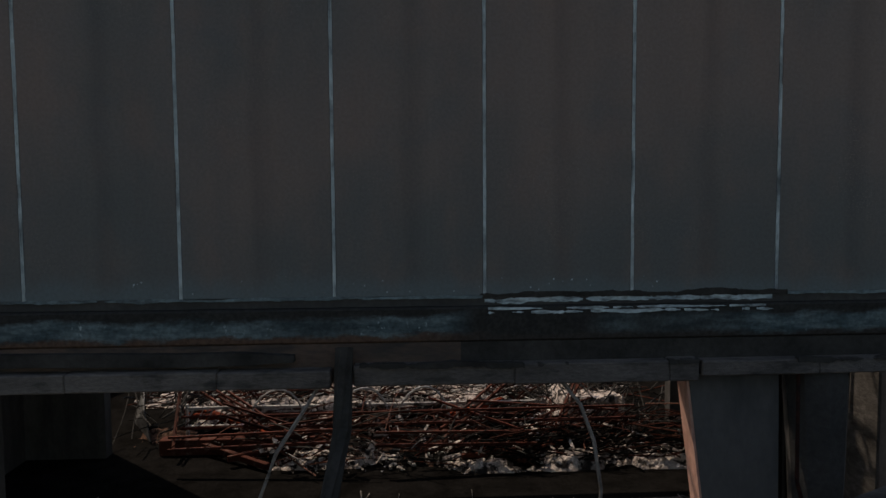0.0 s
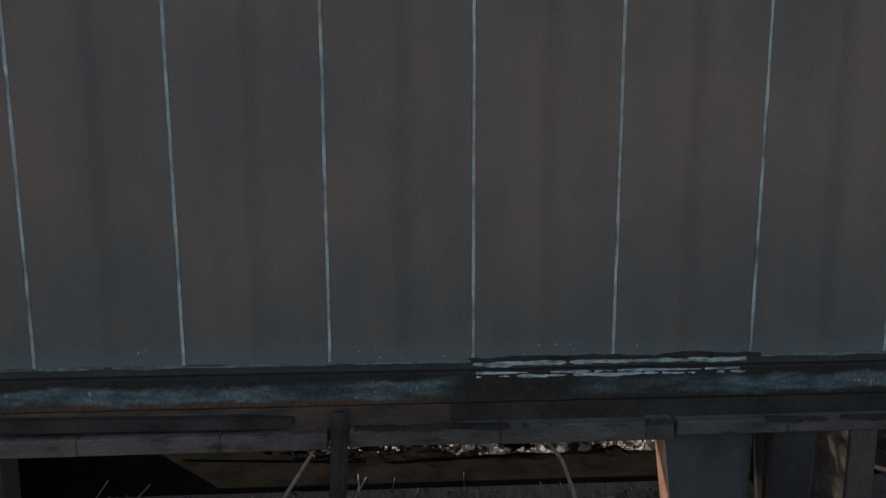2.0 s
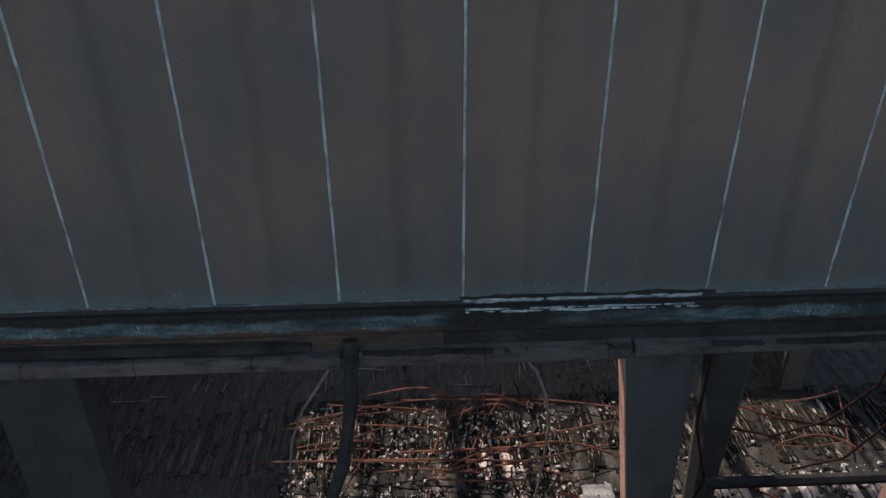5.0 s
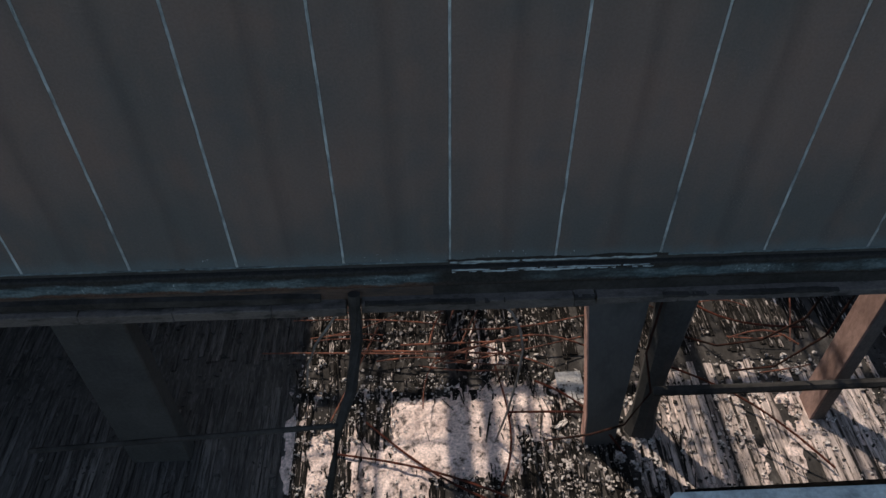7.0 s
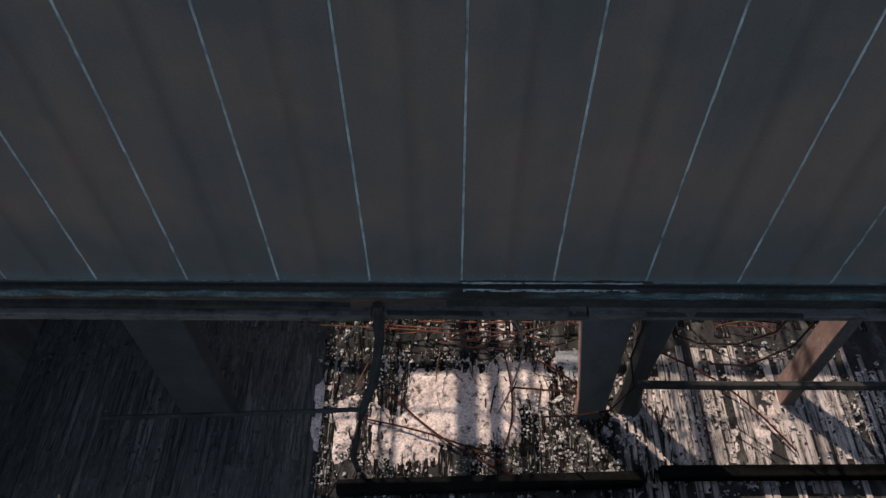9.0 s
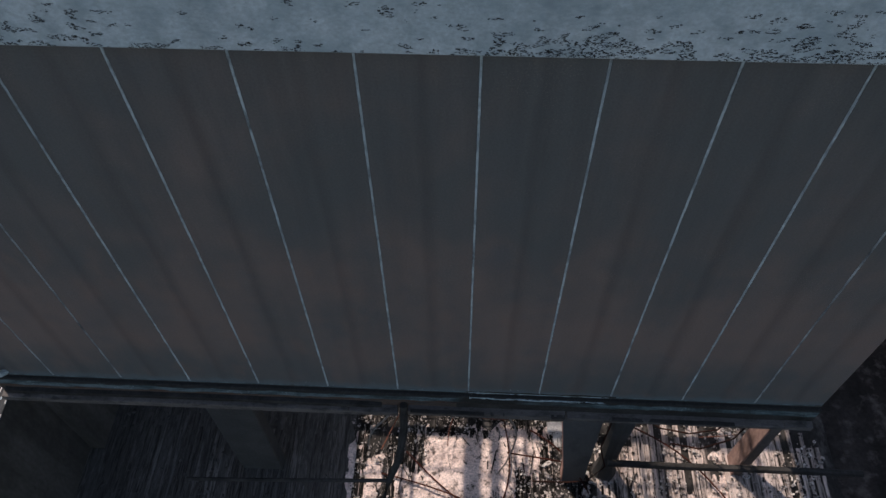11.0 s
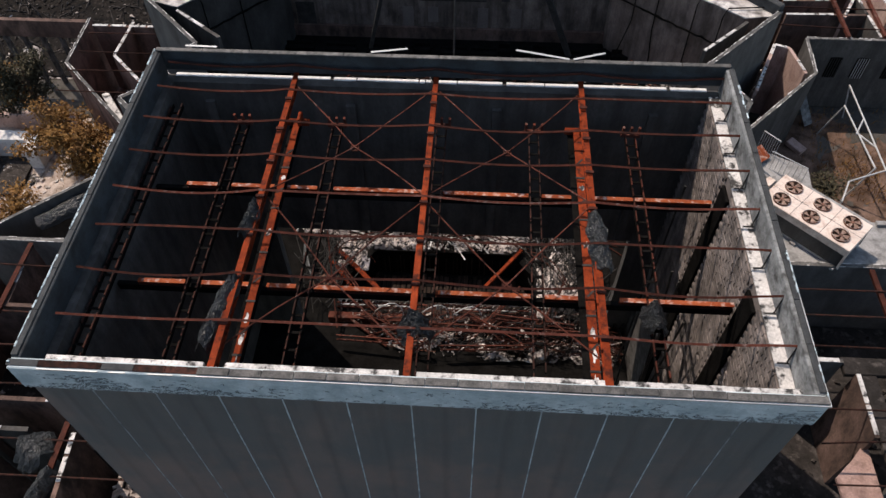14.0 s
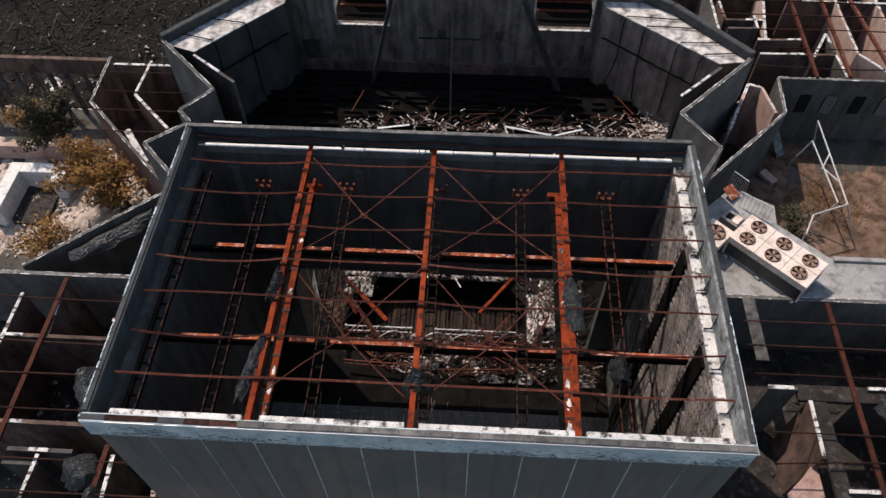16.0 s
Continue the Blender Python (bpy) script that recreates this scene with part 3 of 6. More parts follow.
def ragged(g, x0, x1, y, zc, h, seed, gap, th=0.005, step=0.015, both=True):
    """A strip with torn edges along the wall, broken where a noise is low."""
    x = x0
    prev = None
    while x < x1:
        n1 = noise.noise((x * 2.2, seed, 0)) + 0.5 * noise.noise((x * 9, seed, 3)) + 0.25 * noise.noise((x * 40, seed, 5))
        n2 = noise.noise((x * 3.1, seed, 8)) + 0.5 * noise.noise((x * 13, seed, 9)) + 0.25 * noise.noise((x * 50, seed, 4))
        f = max(0.0, min(1.0, 2.5 * (n1 + n2 - gap)))
        ends = (zc + f * h * (0.5 + 0.7 * n1), zc - f * h * (0.5 + (0.7 * n2 if both else 0)))
        ok = n1 + n2 > gap and ends[0] - ends[1] > 0.001
        if ok and prev:
            a, b = prev
            g.add([(x - step, y, b), (x, y, ends[1]), (x, y, ends[0]), (x - step, y, a), (x - step, y + th, b), (x, y + th, ends[1]), (x, y + th, ends[0]), (x - step, y + th, a)], [(0, 1, 2, 3), (7, 6, 5, 4), (0, 4, 5, 1), (3, 2, 6, 7), (0, 3, 7, 4), (1, 5, 6, 2)])
        prev = ends if ok else None
        x += step
    return g


lint = thing("lintel", "soot-streaked concrete lintel under the tower panels", "lintel", (0, 0, 3.3), kind="structure")
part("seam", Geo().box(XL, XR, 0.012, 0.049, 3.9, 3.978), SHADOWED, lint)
part("upper_band", Geo().box(XL, XR, -0.06, 0.049, 3.62, 3.898, 0.015), LINTEL, lint)
part("groove", Geo().box(XL, 0.4, -0.05, 0.049, 3.32, 3.618), RUSTSTAIN, lint, "rusty brown groove")
part("groove", Geo().box(0.402, XR, -0.05, 0.049, 3.32, 3.618), CHAR, lint)
g = Geo()
for i in range(96):
    x0, x1 = XL + 0.1 + i * 0.07, XL + 0.1 + (i + 1) * 0.07
    ends = []
    for x in (x0, x1):
        mid = 3.53 + 0.012 * noise.noise((x * 1.3, 2, 0)) - 0.012 * math.cos((x + 0.7) * 0.9)
        half = 0.05 * min(1.0, (-0.7 - x) / 0.9 + 0.28) + 0.006 * noise.noise((x * 9, 4, 0))
        ends.append((mid - half, mid + half))
    g.add([(x, y, z) for y in (-0.13, -0.052) for x, e in ((x0, ends[0]), (x1, ends[1])) for z in e], [(0, 2, 3, 1), (4, 5, 7, 6), (1, 3, 7, 5), (0, 4, 6, 2)])
part("sagging_edge", g, CHAR, lint, "black sagging burnt edge")
g = ragged(Geo(), XL, 0.58, -0.004, 3.972, 0.022, 21.0, -1.1, 0.015)
ragged(g, 3.1, 6.4, -0.004, 3.972, 0.022, 22.0, -1.1, 0.015)
part("washed_lip", g, LIP, lint, "pale teal lip under the panels")
g = Geo()
for x0, x1, zc in ((-0.4, 0.9, 3.46), (1.0, 1.25, 3.455), (2.05, 2.3, 3.455), (3.1, 5.2, 3.45)):
    ragged(g, x0, x1, -0.19, zc, 0.035, 23.0 + x0, -0.6, 0.06)
part("soot_crust", g, CHAR, lint, "black crust flaking over the flange")
g = Geo()
for x0, x1, y, z0, z1 in ((XL, -0.62, -0.2, 3.295, 3.45), (-0.45, 2.3, -0.17, 3.29, 3.47), (2.32, XR, -0.18, 3.33, 3.47)):
    x = x0
    while x < x1 - 0.05:
        w = min(rnd.uniform(0.7, 1.3), x1 - x)
        g.box(x + 0.001, x + w - 0.001, y + 0.004 * rnd.random(), 0.049, z0 + 0.012 * rnd.random(), z1 - 0.02 * rnd.random(), 0.01)
        x += w
part("lower_flange", g, FLANGE, lint, "grey chipped lower flange")
g = ragged(Geo(), 0.6, 2.98, 0.005, 3.942, 0.036, 1.0, -0.75)
ragged(g, 0.62, 2.9, -0.064, 3.882, 0.016, 2.0, -0.5)
ragged(g, 0.62, 2.95, -0.064, 3.852, 0.022, 3.0, -0.35)
part("flaking_strip", g, FLAKE, lint, "flaking pale paint strip")
part("char_edge", ragged(Geo(), 0.56, 3.1, -0.003, 3.985, 0.04, 4.0, -1.2, 0.015), CHAR, lint, "ragged charred lower edge")
solid("drain_pipe", Geo().tube([(-7.42, 0.0, 4.05), (-7.42, -0.1, 4.15), (-7.5, -0.16, 4.32), (-7.5, -0.14, 4.5)], 0.06, 10), FASCIA, "short grey drain elbow at the wall's foot", "pipe")

IN = 6.13  # inner face of the blockwork wall
solid("wall_left", Geo().box(XL, XL + 0.3, 0.302, YB - 0.302, -0.6, 11.17), SOOT, "tall soot-blackened tower side wall", "wall", kind="structure")
wall_right = solid("wall_right", Geo().box(IN + 0.22, XR, 0.302, 0.74, -0.6, 3.75).box(IN + 0.03, XR, 3.3, YB - 0.302, -0.6, 3.75).box(IN + 0.03, XR, 0.302, YB - 0.302, 3.751, 11.17), MORTAR, "tall pale blockwork tower side wall", "wall", kind="structure")
wall_back = solid("wall_back", Geo().box(XL, XR, YB - 0.3, YB, 5.35, 11.15).box(XL, -5.9, YB - 0.3, YB, -0.6, 5.35).box(5.3, XR, YB - 0.3, YB, -0.6, 5.35), SOOT, "blackened tower wall over the wide stage opening", "wall", kind="structure")
g = Geo()
for x in (-6.6, -2.9, 0.9, 4.9):
    g.box(x - 0.12, x + 0.12, YB - 0.42, YB - 0.302, 5.5, 10.6)
part("pilaster", g, SOOT, wall_back)

par = thing("parapet", "pale painted parapet round the roofless tower", "parapet", (0, 0, 11.17), kind="structure")
part("front_fascia", Geo().box(XL - 0.05, XR + 0.05, -0.1, 0.12, 11.13, 11.87, 0.02), FASCIA, par)
g = Geo()
for _ in range(26000):
    x, t = rnd.uniform(XL, XR), rnd.random()
    z = 11.15 + 0.55 * t
    n = 0.9 * noise.noise((x * 0.7, 3.0, z * 2)) + 0.9 * noise.noise((x * 6, 7.0, z * 14)) + 0.2 - 0.8 * t
    if n > 0:
        w, h = rnd.uniform(0.004, 0.028), rnd.uniform(0.003, 0.009)
        g.box(x, x + w, -0.1025, -0.099, z, z + h)
tagged(part("paint_wear", g, CAPDARK, par, "dark worn specks where paint has flaked"), kind="stuff")
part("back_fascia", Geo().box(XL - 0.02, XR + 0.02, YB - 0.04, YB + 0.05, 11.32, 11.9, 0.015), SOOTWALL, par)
g = Geo()
x = XL + 0.3
while x < IN:
    w = min(rnd.uniform(0.05, 0.7), IN - x)
    if w > 0.12 or rnd.random() < 0.5:
        g.box(x, x + w, YB - 0.08 + 0.03 * rnd.random() ** 2, YB + 0.05, 11.151, 11.17)
    x += w + rnd.choice((0.003, 0.003, 0.03))
part("back_ledge", g, STONE, par, "broken white ledge in the slit")
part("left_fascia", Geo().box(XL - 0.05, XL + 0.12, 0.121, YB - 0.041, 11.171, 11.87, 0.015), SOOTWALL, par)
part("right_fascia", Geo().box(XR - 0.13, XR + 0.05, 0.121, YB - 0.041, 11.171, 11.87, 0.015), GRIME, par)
g = Geo().box(IN, XR - 0.131, 0.302, YB - 0.3, 11.171, 11.21, 0.008)
part("right_ledge", g, WHITE, par, "broad white ledge with black scorch marks")
# capping, piece by piece
for i in range(25):
    a = XL - 0.07 + i * (XR - XL + 0.14) / 25
    b = a + (XR - XL + 0.14) / 25 - 0.01
    z = 11.871 + 0.006 * rnd.random()
    if b < -3.9:
        part("capping", Geo().box(a, b + 0.006, -0.07 + 0.02 * rnd.random(), 0.08, z - 0.004, z + 0.015, 0.004), SOOTRUST if i % 3 else CAPDARK, par, "burnt rusty capping")
        continue
    part("capping", Geo().box(a, b, -0.075 + 0.012 * rnd.random(), 0.07 + 0.015 * rnd.random(), z, z + 0.03 + 0.012 * rnd.random(), 0.008), CAP, par)
for i in range(9):
    a = 0.15 + i * (YB - 0.2) / 9
    b = a + (YB - 0.2) / 9 - 0.008
    z = 11.871 + 0.008 * rnd.random()
    part("capping", Geo().box(XL - 0.055, XL + 0.07, a, b, z, z + 0.03, 0.008), CAPDARK, par)
    part("capping", Geo().box(XR - 0.07, XR + 0.06, a, b, z, z + 0.03, 0.008), CAPDARK, par)
g = Geo()
for s, x0 in ((1, XL - 0.057), (-1, XR + 0.062)):
    y = 0.0
    while y < YB:
        h = rnd.uniform(0.015, 0.16)
        if noise.noise((y * 0.9, x0, 2.0)) + 0.5 * noise.noise((y * 4, x0, 6.0)) + 0.3 * rnd.random() > (0.1 if s > 0 else 0.3):
            w = rnd.uniform(0.012, 0.045)
            g.box(min(x0, x0 + s * w), max(x0, x0 + s * w), y, y + h, 11.86, 11.916)
        y += h + rnd.uniform(-0.03, 0.05)
tagged(part("chipped_edge", g, FLAKE, par, "white chips left on the sooty edge"), kind="stuff")
for i in range(12):
    a = XL + i * (XR - XL) / 12
    part("capping", Geo().box(a, a + (XR - XL) / 12 - 0.01, YB - 0.06, YB + 0.07, 11.901, 11.938, 0.01), CAP, par)
part("metal_edge", Geo().box(-4.6, XR + 0.07, -0.112, -0.101, 11.86, 11.905).box(XR + 0.051, XR + 0.066, -0.1, 3.0, 11.86, 11.905), STEEL, par, "thin bright metal edge strip")
g = Geo()
for x0, x1 in ((-7.2, -6.1), (-5.9, -5.6), (-5.2, -4.75)):
    g.box(x0, x1, -0.118, -0.101, 11.865, 11.91)
part("metal_edge", g, STEEL, par, "broken bright metal edge strip")
for x0, x1 in ((-7.3, -4.38), (-3.98, -0.82), (-0.5, 2.86), (3.12, 6.3)):
    g = Geo()
    x = x0
    while x < x1 - 0.05:
        w = min(rnd.uniform(0.5, 1.4), x1 - x)
        y = 0.2 + 0.01 * rnd.random()
        g.box(x, x + w, y, y + 0.13, 11.59, 11.63 + 0.012 * rnd.random(), 0.006)
        g.box(x, x + w, y + 0.105, y + 0.13, 11.27, 11.589)
        x += w
    part("inner_flashing", g, WHITE, par, "chipped white-painted inner flashing")
    part("rust_strip", Geo().box(x0, x1, 0.121, 0.2, 11.57, 11.59), RUST, par)
# loose strips of sheet on the rear parapet
for x0, y0, x1, y1 in ((-2.3, 8.95, -1.4, 9.15), (1.3, 9.2, 2.6, 8.92), (2.7, 8.9, 3.5, 9.2), (-7.0, 9.0, -6.2, 9.0)):
    solid("metal_strip", Geo().bar((x0, y0, 11.97), (x1, y1, 11.955), 0.06, 0.008), STEEL, "loose bright metal strip on the parapet", "strip", "loose parapet strips")

# pilasters, their shade painted in as black, and blocks on the side walls
for y0, y1, zb in ((2.4, 2.98, 3.76), (5.35, 5.9, -0.25)):
    solid("charred_pilaster", Geo().box(IN - 0.05, IN + 0.03, y0, y1, zb, 10.9, 0.02), HALLCHAR, "pilaster painted black for shade against pale blockwork", "pilaster", "charred pilasters")

# ---- under the tower front ----
pier = [(2.28, 3.3, 3.04), (2.42, 2.2, 3.06), (2.62, 0.6, 3.1), (2.68, -0.26, 3.14)]
g = Geo()
vs = [(x, y, z) for xl, z, xr in pier for x, y in ((xl, 0.0), (xr, 0.0), (xr, 0.24), (xl, 0.24))]
fs = [(k * 4 + i, (k + 1) * 4 + i, (k + 1) * 4 + (i + 1) % 4, k * 4 + (i + 1) % 4) for k in range(3) for i in range(4)] + [(0, 1, 2, 3), (15, 14, 13, 12)]
pier_ob = solid("pier", g.add(vs, fs), PIER, "leaning grey plastered pier under the lintel", "pier")
# Sunlight on the pier's left edge is painted in with a brighter strip.
g = Geo()
vs = [(x + dx, y, z) for x, z, _ in pier for dx, y in ((-0.02, 0.01), (-0.001, 0.01), (-0.001, 0.235), (-0.02, 0.235))]
part("reveal", g.add(vs, fs), REVEAL, pier_ob, "pink plaster reveal painted bright as if sunlit")
# Shade on this pier is painted in, a darker tone than PIER.
solid("pier", Geo().box(-4.25, -3.36, 0.0, 0.3, -0.26, 3.3, 0.02), SHADOWED, "pier under the lintel painted dark for shade", "pier")
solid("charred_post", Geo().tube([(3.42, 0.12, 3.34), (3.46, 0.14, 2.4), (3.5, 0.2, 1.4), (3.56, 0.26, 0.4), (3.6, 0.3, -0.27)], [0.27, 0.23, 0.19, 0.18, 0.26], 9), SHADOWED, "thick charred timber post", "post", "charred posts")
solid("charred_post", Geo().tube([(-0.52, -0.12, 3.6), (-0.53, -0.3, 3.0), (-0.62, -0.7, 2.5), (-0.8, -0.94, 2.1), (-0.95, -1.02, 1.3), (-1.1, -1.0, 0.5), (-1.08, -0.95, -0.26)], [0.075, 0.075, 0.07, 0.06, 0.05, 0.05, 0.05], 8), CHAR, "bent black post hanging from the lintel", "post", "charred posts")
solid("charred_rail", Geo().tube([(-0.82, -0.95, 2.14), (-2.0, -0.98, 2.08), (-3.4, -1.0, 2.0), (-4.6, -1.0, 1.9)], 0.035, 7), CHAR, "thin charred rail tied to a bent post", "rail")
solid("charred_rail", Geo().tube([(3.35, -0.2, 1.5), (4.6, -0.22, 1.52), (6.0, -0.2, 1.5), (8.2, -0.2, 1.5)], 0.07, 7), CHAR, "charred rail across the opening", "rail")
solid("fallen_beam", Geo().bar((-1.4, -1.3, -0.1), (3.6, -1.15, 0.02), 0.22, 0.24, 0.02), HALLCHAR, "charred fallen beam on the ash", "beam")
solid("fallen_beam", Geo().bar((3.9, -1.05, 0.02), (8.3, -1.0, 0.05), 0.2, 0.24, 0.02), HALLCHAR, "charred fallen beam on the ash", "beam")
front = solid("wall_annex", Geo().prism([(2.55, -2.75), (9.2, -2.75), (9.2, -3.3), (1.55, -3.3)], -0.6, 3.55), RENDER, "painted annex wall before the tower", "wall", kind="structure")
part("coping", Geo().prism([(2.28, -2.921), (9.25, -2.921), (9.25, -3.33), (1.5, -3.33)], 3.551, 3.64), SLABDARK, front, "dark coping")
part("coping_lip", Geo().prism([(2.52, -2.72), (9.25, -2.72), (9.25, -2.92), (2.28, -2.92)], 3.551, 3.67), COPINGPALE, front, "pale blue-grey coping lip")
g = chunks(Geo(), 50, in_box(2.4, 5.0, -3.2, -2.95, 3.63), (0.01, 0.05), 0.5)
solid("plaster_crumbs", g, RUBBLE, "loose plaster crumbs on the coping", "rubble", kind="stuff")
wall("wall_low_6", [(-7.75, -4.4), (-7.84, 0.8)], -0.6, 3.2, 0.2, SOOT, "sooty low wall beside the tower front", 0.02, CAPDARK)
g = Geo()
y = -4.3
while y < 0.1:
    h = rnd.uniform(0.02, 0.14)
    if rnd.random() < 0.6:
        g.box(-7.85 - 0.01 * (y < -1), -7.85 + rnd.uniform(0.02, 0.07), y, y + h, 3.2, 3.255)
    y += h + 0.02
tagged(solid("coping_chips", g, FLAKE, "white chips along a sooty low wall", "chips"), kind="stuff")
# hanging cables, the first two stripped pale
for k, pts in enumerate(([(-0.72, -0.1, 3.3), (-0.85, -0.15, 3.1), (-1.05, -0.2, 2.8), (-1.2, -0.22, 2.4), (-1.28, -0.2, 1.9)],
            [(1.2, -0.05, 3.3), (1.36, -0.08, 3.1), (1.47, -0.1, 2.8), (1.53, -0.1, 2.4), (1.5, -0.1, 1.8), (1.42, -0.05, 0.9), (1.3, 0.1, -0.2)],
            [(3.15, -0.1, 3.36), (3.05, -0.3, 2.5), (3.25, -0.35, 1.7), (3.0, -0.4, 1.0), (2.6, -0.3, 0.6), (2.0, -0.2, 0.3)],
            [(5.3, 0.1, 3.3), (5.2, 0.1, 2.6), (4.9, 0.3, 1.9), (4.5, 0.6, 1.4), (4.0, 1.0, 1.2)],
            [(5.7, 0.1, 3.3), (5.6, 0.1, 2.2), (5.2, 0.2, 1.4), (4.8, 0.5, 0.9)])):
    solid("hanging_cable", Geo().tube(pts, 0.016, 6), CABLE if k < 2 else SOOTRUST, "bare hanging cable under the lintel" if k < 2 else "burnt rusty cable hanging under the lintel", "cable", "hanging cables")


def drift(name, x0, x1, y0, y1, z, top, mat, label, seed, step=0.08, cover=0.0, slope=0.0):
    """A low drift of dust whose edge follows noise; its skirts dip under the floor."""
    nx, ny = int((x1 - x0) / step), int((y1 - y0) / step)
    vs = []
    for j in range(ny + 1):
        for i in range(nx + 1):
            x, y = x0 + i * (x1 - x0) / nx, y0 + j * (y1 - y0) / ny
            n1 = noise.noise((x * 0.9, y * 0.7, seed)) + 0.5 * noise.noise((x * 3.1, y * 1.6, seed + 3)) + 0.3 * noise.noise((x * 9, y * 6, seed + 7))
            rim = min(1.0, 5 * min(i / nx, 1 - i / nx, j / ny, 1 - j / ny))
            vs.append((x, y, z + slope * (y - y0) - 0.05 + (top + 0.05) * max(0.0, min(1.0, (n1 + 0.35 + cover) * rim)) + 0.012 * noise.noise((x * 22, y * 22, seed)) - (0.03 if rim < 0.05 else 0)))
    fs = [(j * (nx + 1) + i, j * (nx + 1) + i + 1, (j + 1) * (nx + 1) + i + 1, (j + 1) * (nx + 1) + i) for j in range(ny) for i in range(nx)]
    return solid(name, Geo().add(vs, fs), mat, label, "ash", kind="stuff")


drift("ash_drift", -2.6, 2.9, -1.1, 1.5, -0.25, 0.07, ASH, "pale drift of ash and plaster dust", 2.0, cover=0.1)
drift("ash_drift", -0.5, 1.9, -0.6, 1.1, -0.25, 0.1, ASH, "smooth pale heap of plaster dust", 5.0, cover=0.5)
drift("ash_drift", 3.2, 8.3, -1.1, 1.1, -0.25, 0.05, ASH, "pale drift of ash over boards", 9.0, cover=-0.02)
# Painted dark as shaded, unlike the pale ash around it.
drift("ash_drift", -5.2, -1.7, -1.1, 3.0, -0.25, 0.04, STAGEBLACK, "drift of soot and dust, painted dull for the shade", 16.0, cover=-0.1)
drift("ash_drift", -2.4, 2.9, 1.2, 3.3, -0.25, 0.05, ASH, "thin pale ash between boards", 13.0, cover=-0.42)
# fallen rods over the boards
g = Geo()
for k in range(40):
    x, y = (rnd.uniform(-1.5, 2.2), rnd.uniform(1.25, 3.0)) if k % 4 else (rnd.uniform(3.6, 7.0), rnd.uniform(1.0, 2.6))
    a = rnd.choice((0, 0, 0, 0.2, -0.2, 1.2)) + rnd.uniform(-0.12, 0.12)
    L = rnd.uniform(0.8, 2.9) if k % 4 else rnd.uniform(0.5, 1.6)
    z = rnd.uniform(-0.16, 0.2)
    g.tube(bent((x - L / 2 * math.cos(a), y - L / 2 * math.sin(a), z), (x + L / 2 * math.cos(a), y + L / 2 * math.sin(a), z + rnd.uniform(-0.1, 0.22)), rnd.uniform(0, 0.34), 9), rnd.uniform(0.009, 0.018), 6)
solid("fallen_rods", g, RODRED, "heap of thin rust-red rods on burnt boards", "rods", kind="stuff")
for p, q, b in (((-0.7, 0.5, -0.15), (1.6, -1.1, -0.1), 0.2), ((-1.2, 0.0, -0.2), (1.4, -0.9, 0.0), 0.1), ((1.4, 1.4, 0.0), (1.2, -0.9, -0.2), 0.3), ((2.0, 1.0, 0.1), (3.2, -0.3, 0.0), 0.2), ((4.2, 1.2, 0.1), (6.3, -0.6, -0.1), 0.25), ((4.6, 2.4, 0.5), (6.4, 1.5, 0.6), 0.3), ((1.5, 0.5, 0.0), (3.0, 0.1, 0.5), 0.25)):
    solid("bent_rod", Geo().tube(bent(p, q, b, 10), 0.018, 6), DARKRUST, "long bent rusty rod across the floor", "rod", "bent rods")
for x, y, r in ((2.62, 1.2, 0.3), (2.75, 0.92, 0.5)):
    solid("white_board", Geo().box(-0.22, 0.22, -0.14, 0.14, 0, 0.02, 0.004, pose(x, y, -0.2, 12, 6, 20 * r)), WHITE, "white sheet offcut lying on the ash", "board", "white boards", base=(0, 0, 0))
g = chunks(Geo(), 1300, patchy(in_box(-1.85, 5.5, -1.9, 3.2, -0.24), 6.0, 1.3, 0.05), (0.015, 0.11), 0.6)
chunks(g, 2600, patchy(in_box(-1.85, 3.0, -1.2, 1.4, -0.2), 9.0, 2.0), (0.015, 0.07), 0.8)
chunks(g, 900, patchy(in_box(3.4, 8.4, -1.2, 1.6, -0.23), 29.0, 1.0, 0.05), (0.02, 0.13), 0.6)
chunks(g, 260, in_box(2.2, 3.8, -1.2, 0.8, -0.25), (0.03, 0.18), 0.6)
chunks(g, 600, patchy(in_box(-1.6, 2.4, 1.5, 3.2, -0.22), 33.0, 1.4), (0.015, 0.085), 0.7)
solid("floor_rubble", g, RUBBLE, "broken plaster and stone scattered over ash", "rubble", kind="stuff")
g = Geo()
for _ in range(520):
    x, y, L, a = rnd.uniform(-1.8, 4.2), rnd.uniform(-1.6, 3.2), rnd.uniform(0.1, 0.6), rnd.gauss(1.57, 0.25)
    z = -0.235 + 0.05 * rnd.random()
    g.bar((x, y, z), (x + L * math.cos(a), y + L * math.sin(a), z + rnd.uniform(-0.02, 0.05)), rnd.uniform(0.008, 0.03), 0.012)
solid("wood_splinters", g, PLANK, "charred splinters and lath ends", "splinters", kind="stuff")

g = chunks(Geo(), 3200, patchy(in_box(-1.85, 8.3, -1.6, 3.3, -0.235), 15.0, 1.1, 0.06), (0.012, 0.07), 0.45)
chunks(g, 500, patchy(in_box(3.2, 8.3, -1.5, 2.8, -0.22), 19.0, 0.8, 0.1), (0.015, 0.09), 0.45)
solid("char_lumps", g, CHAR, "lumps of black char scattered over ash", "char", kind="stuff")

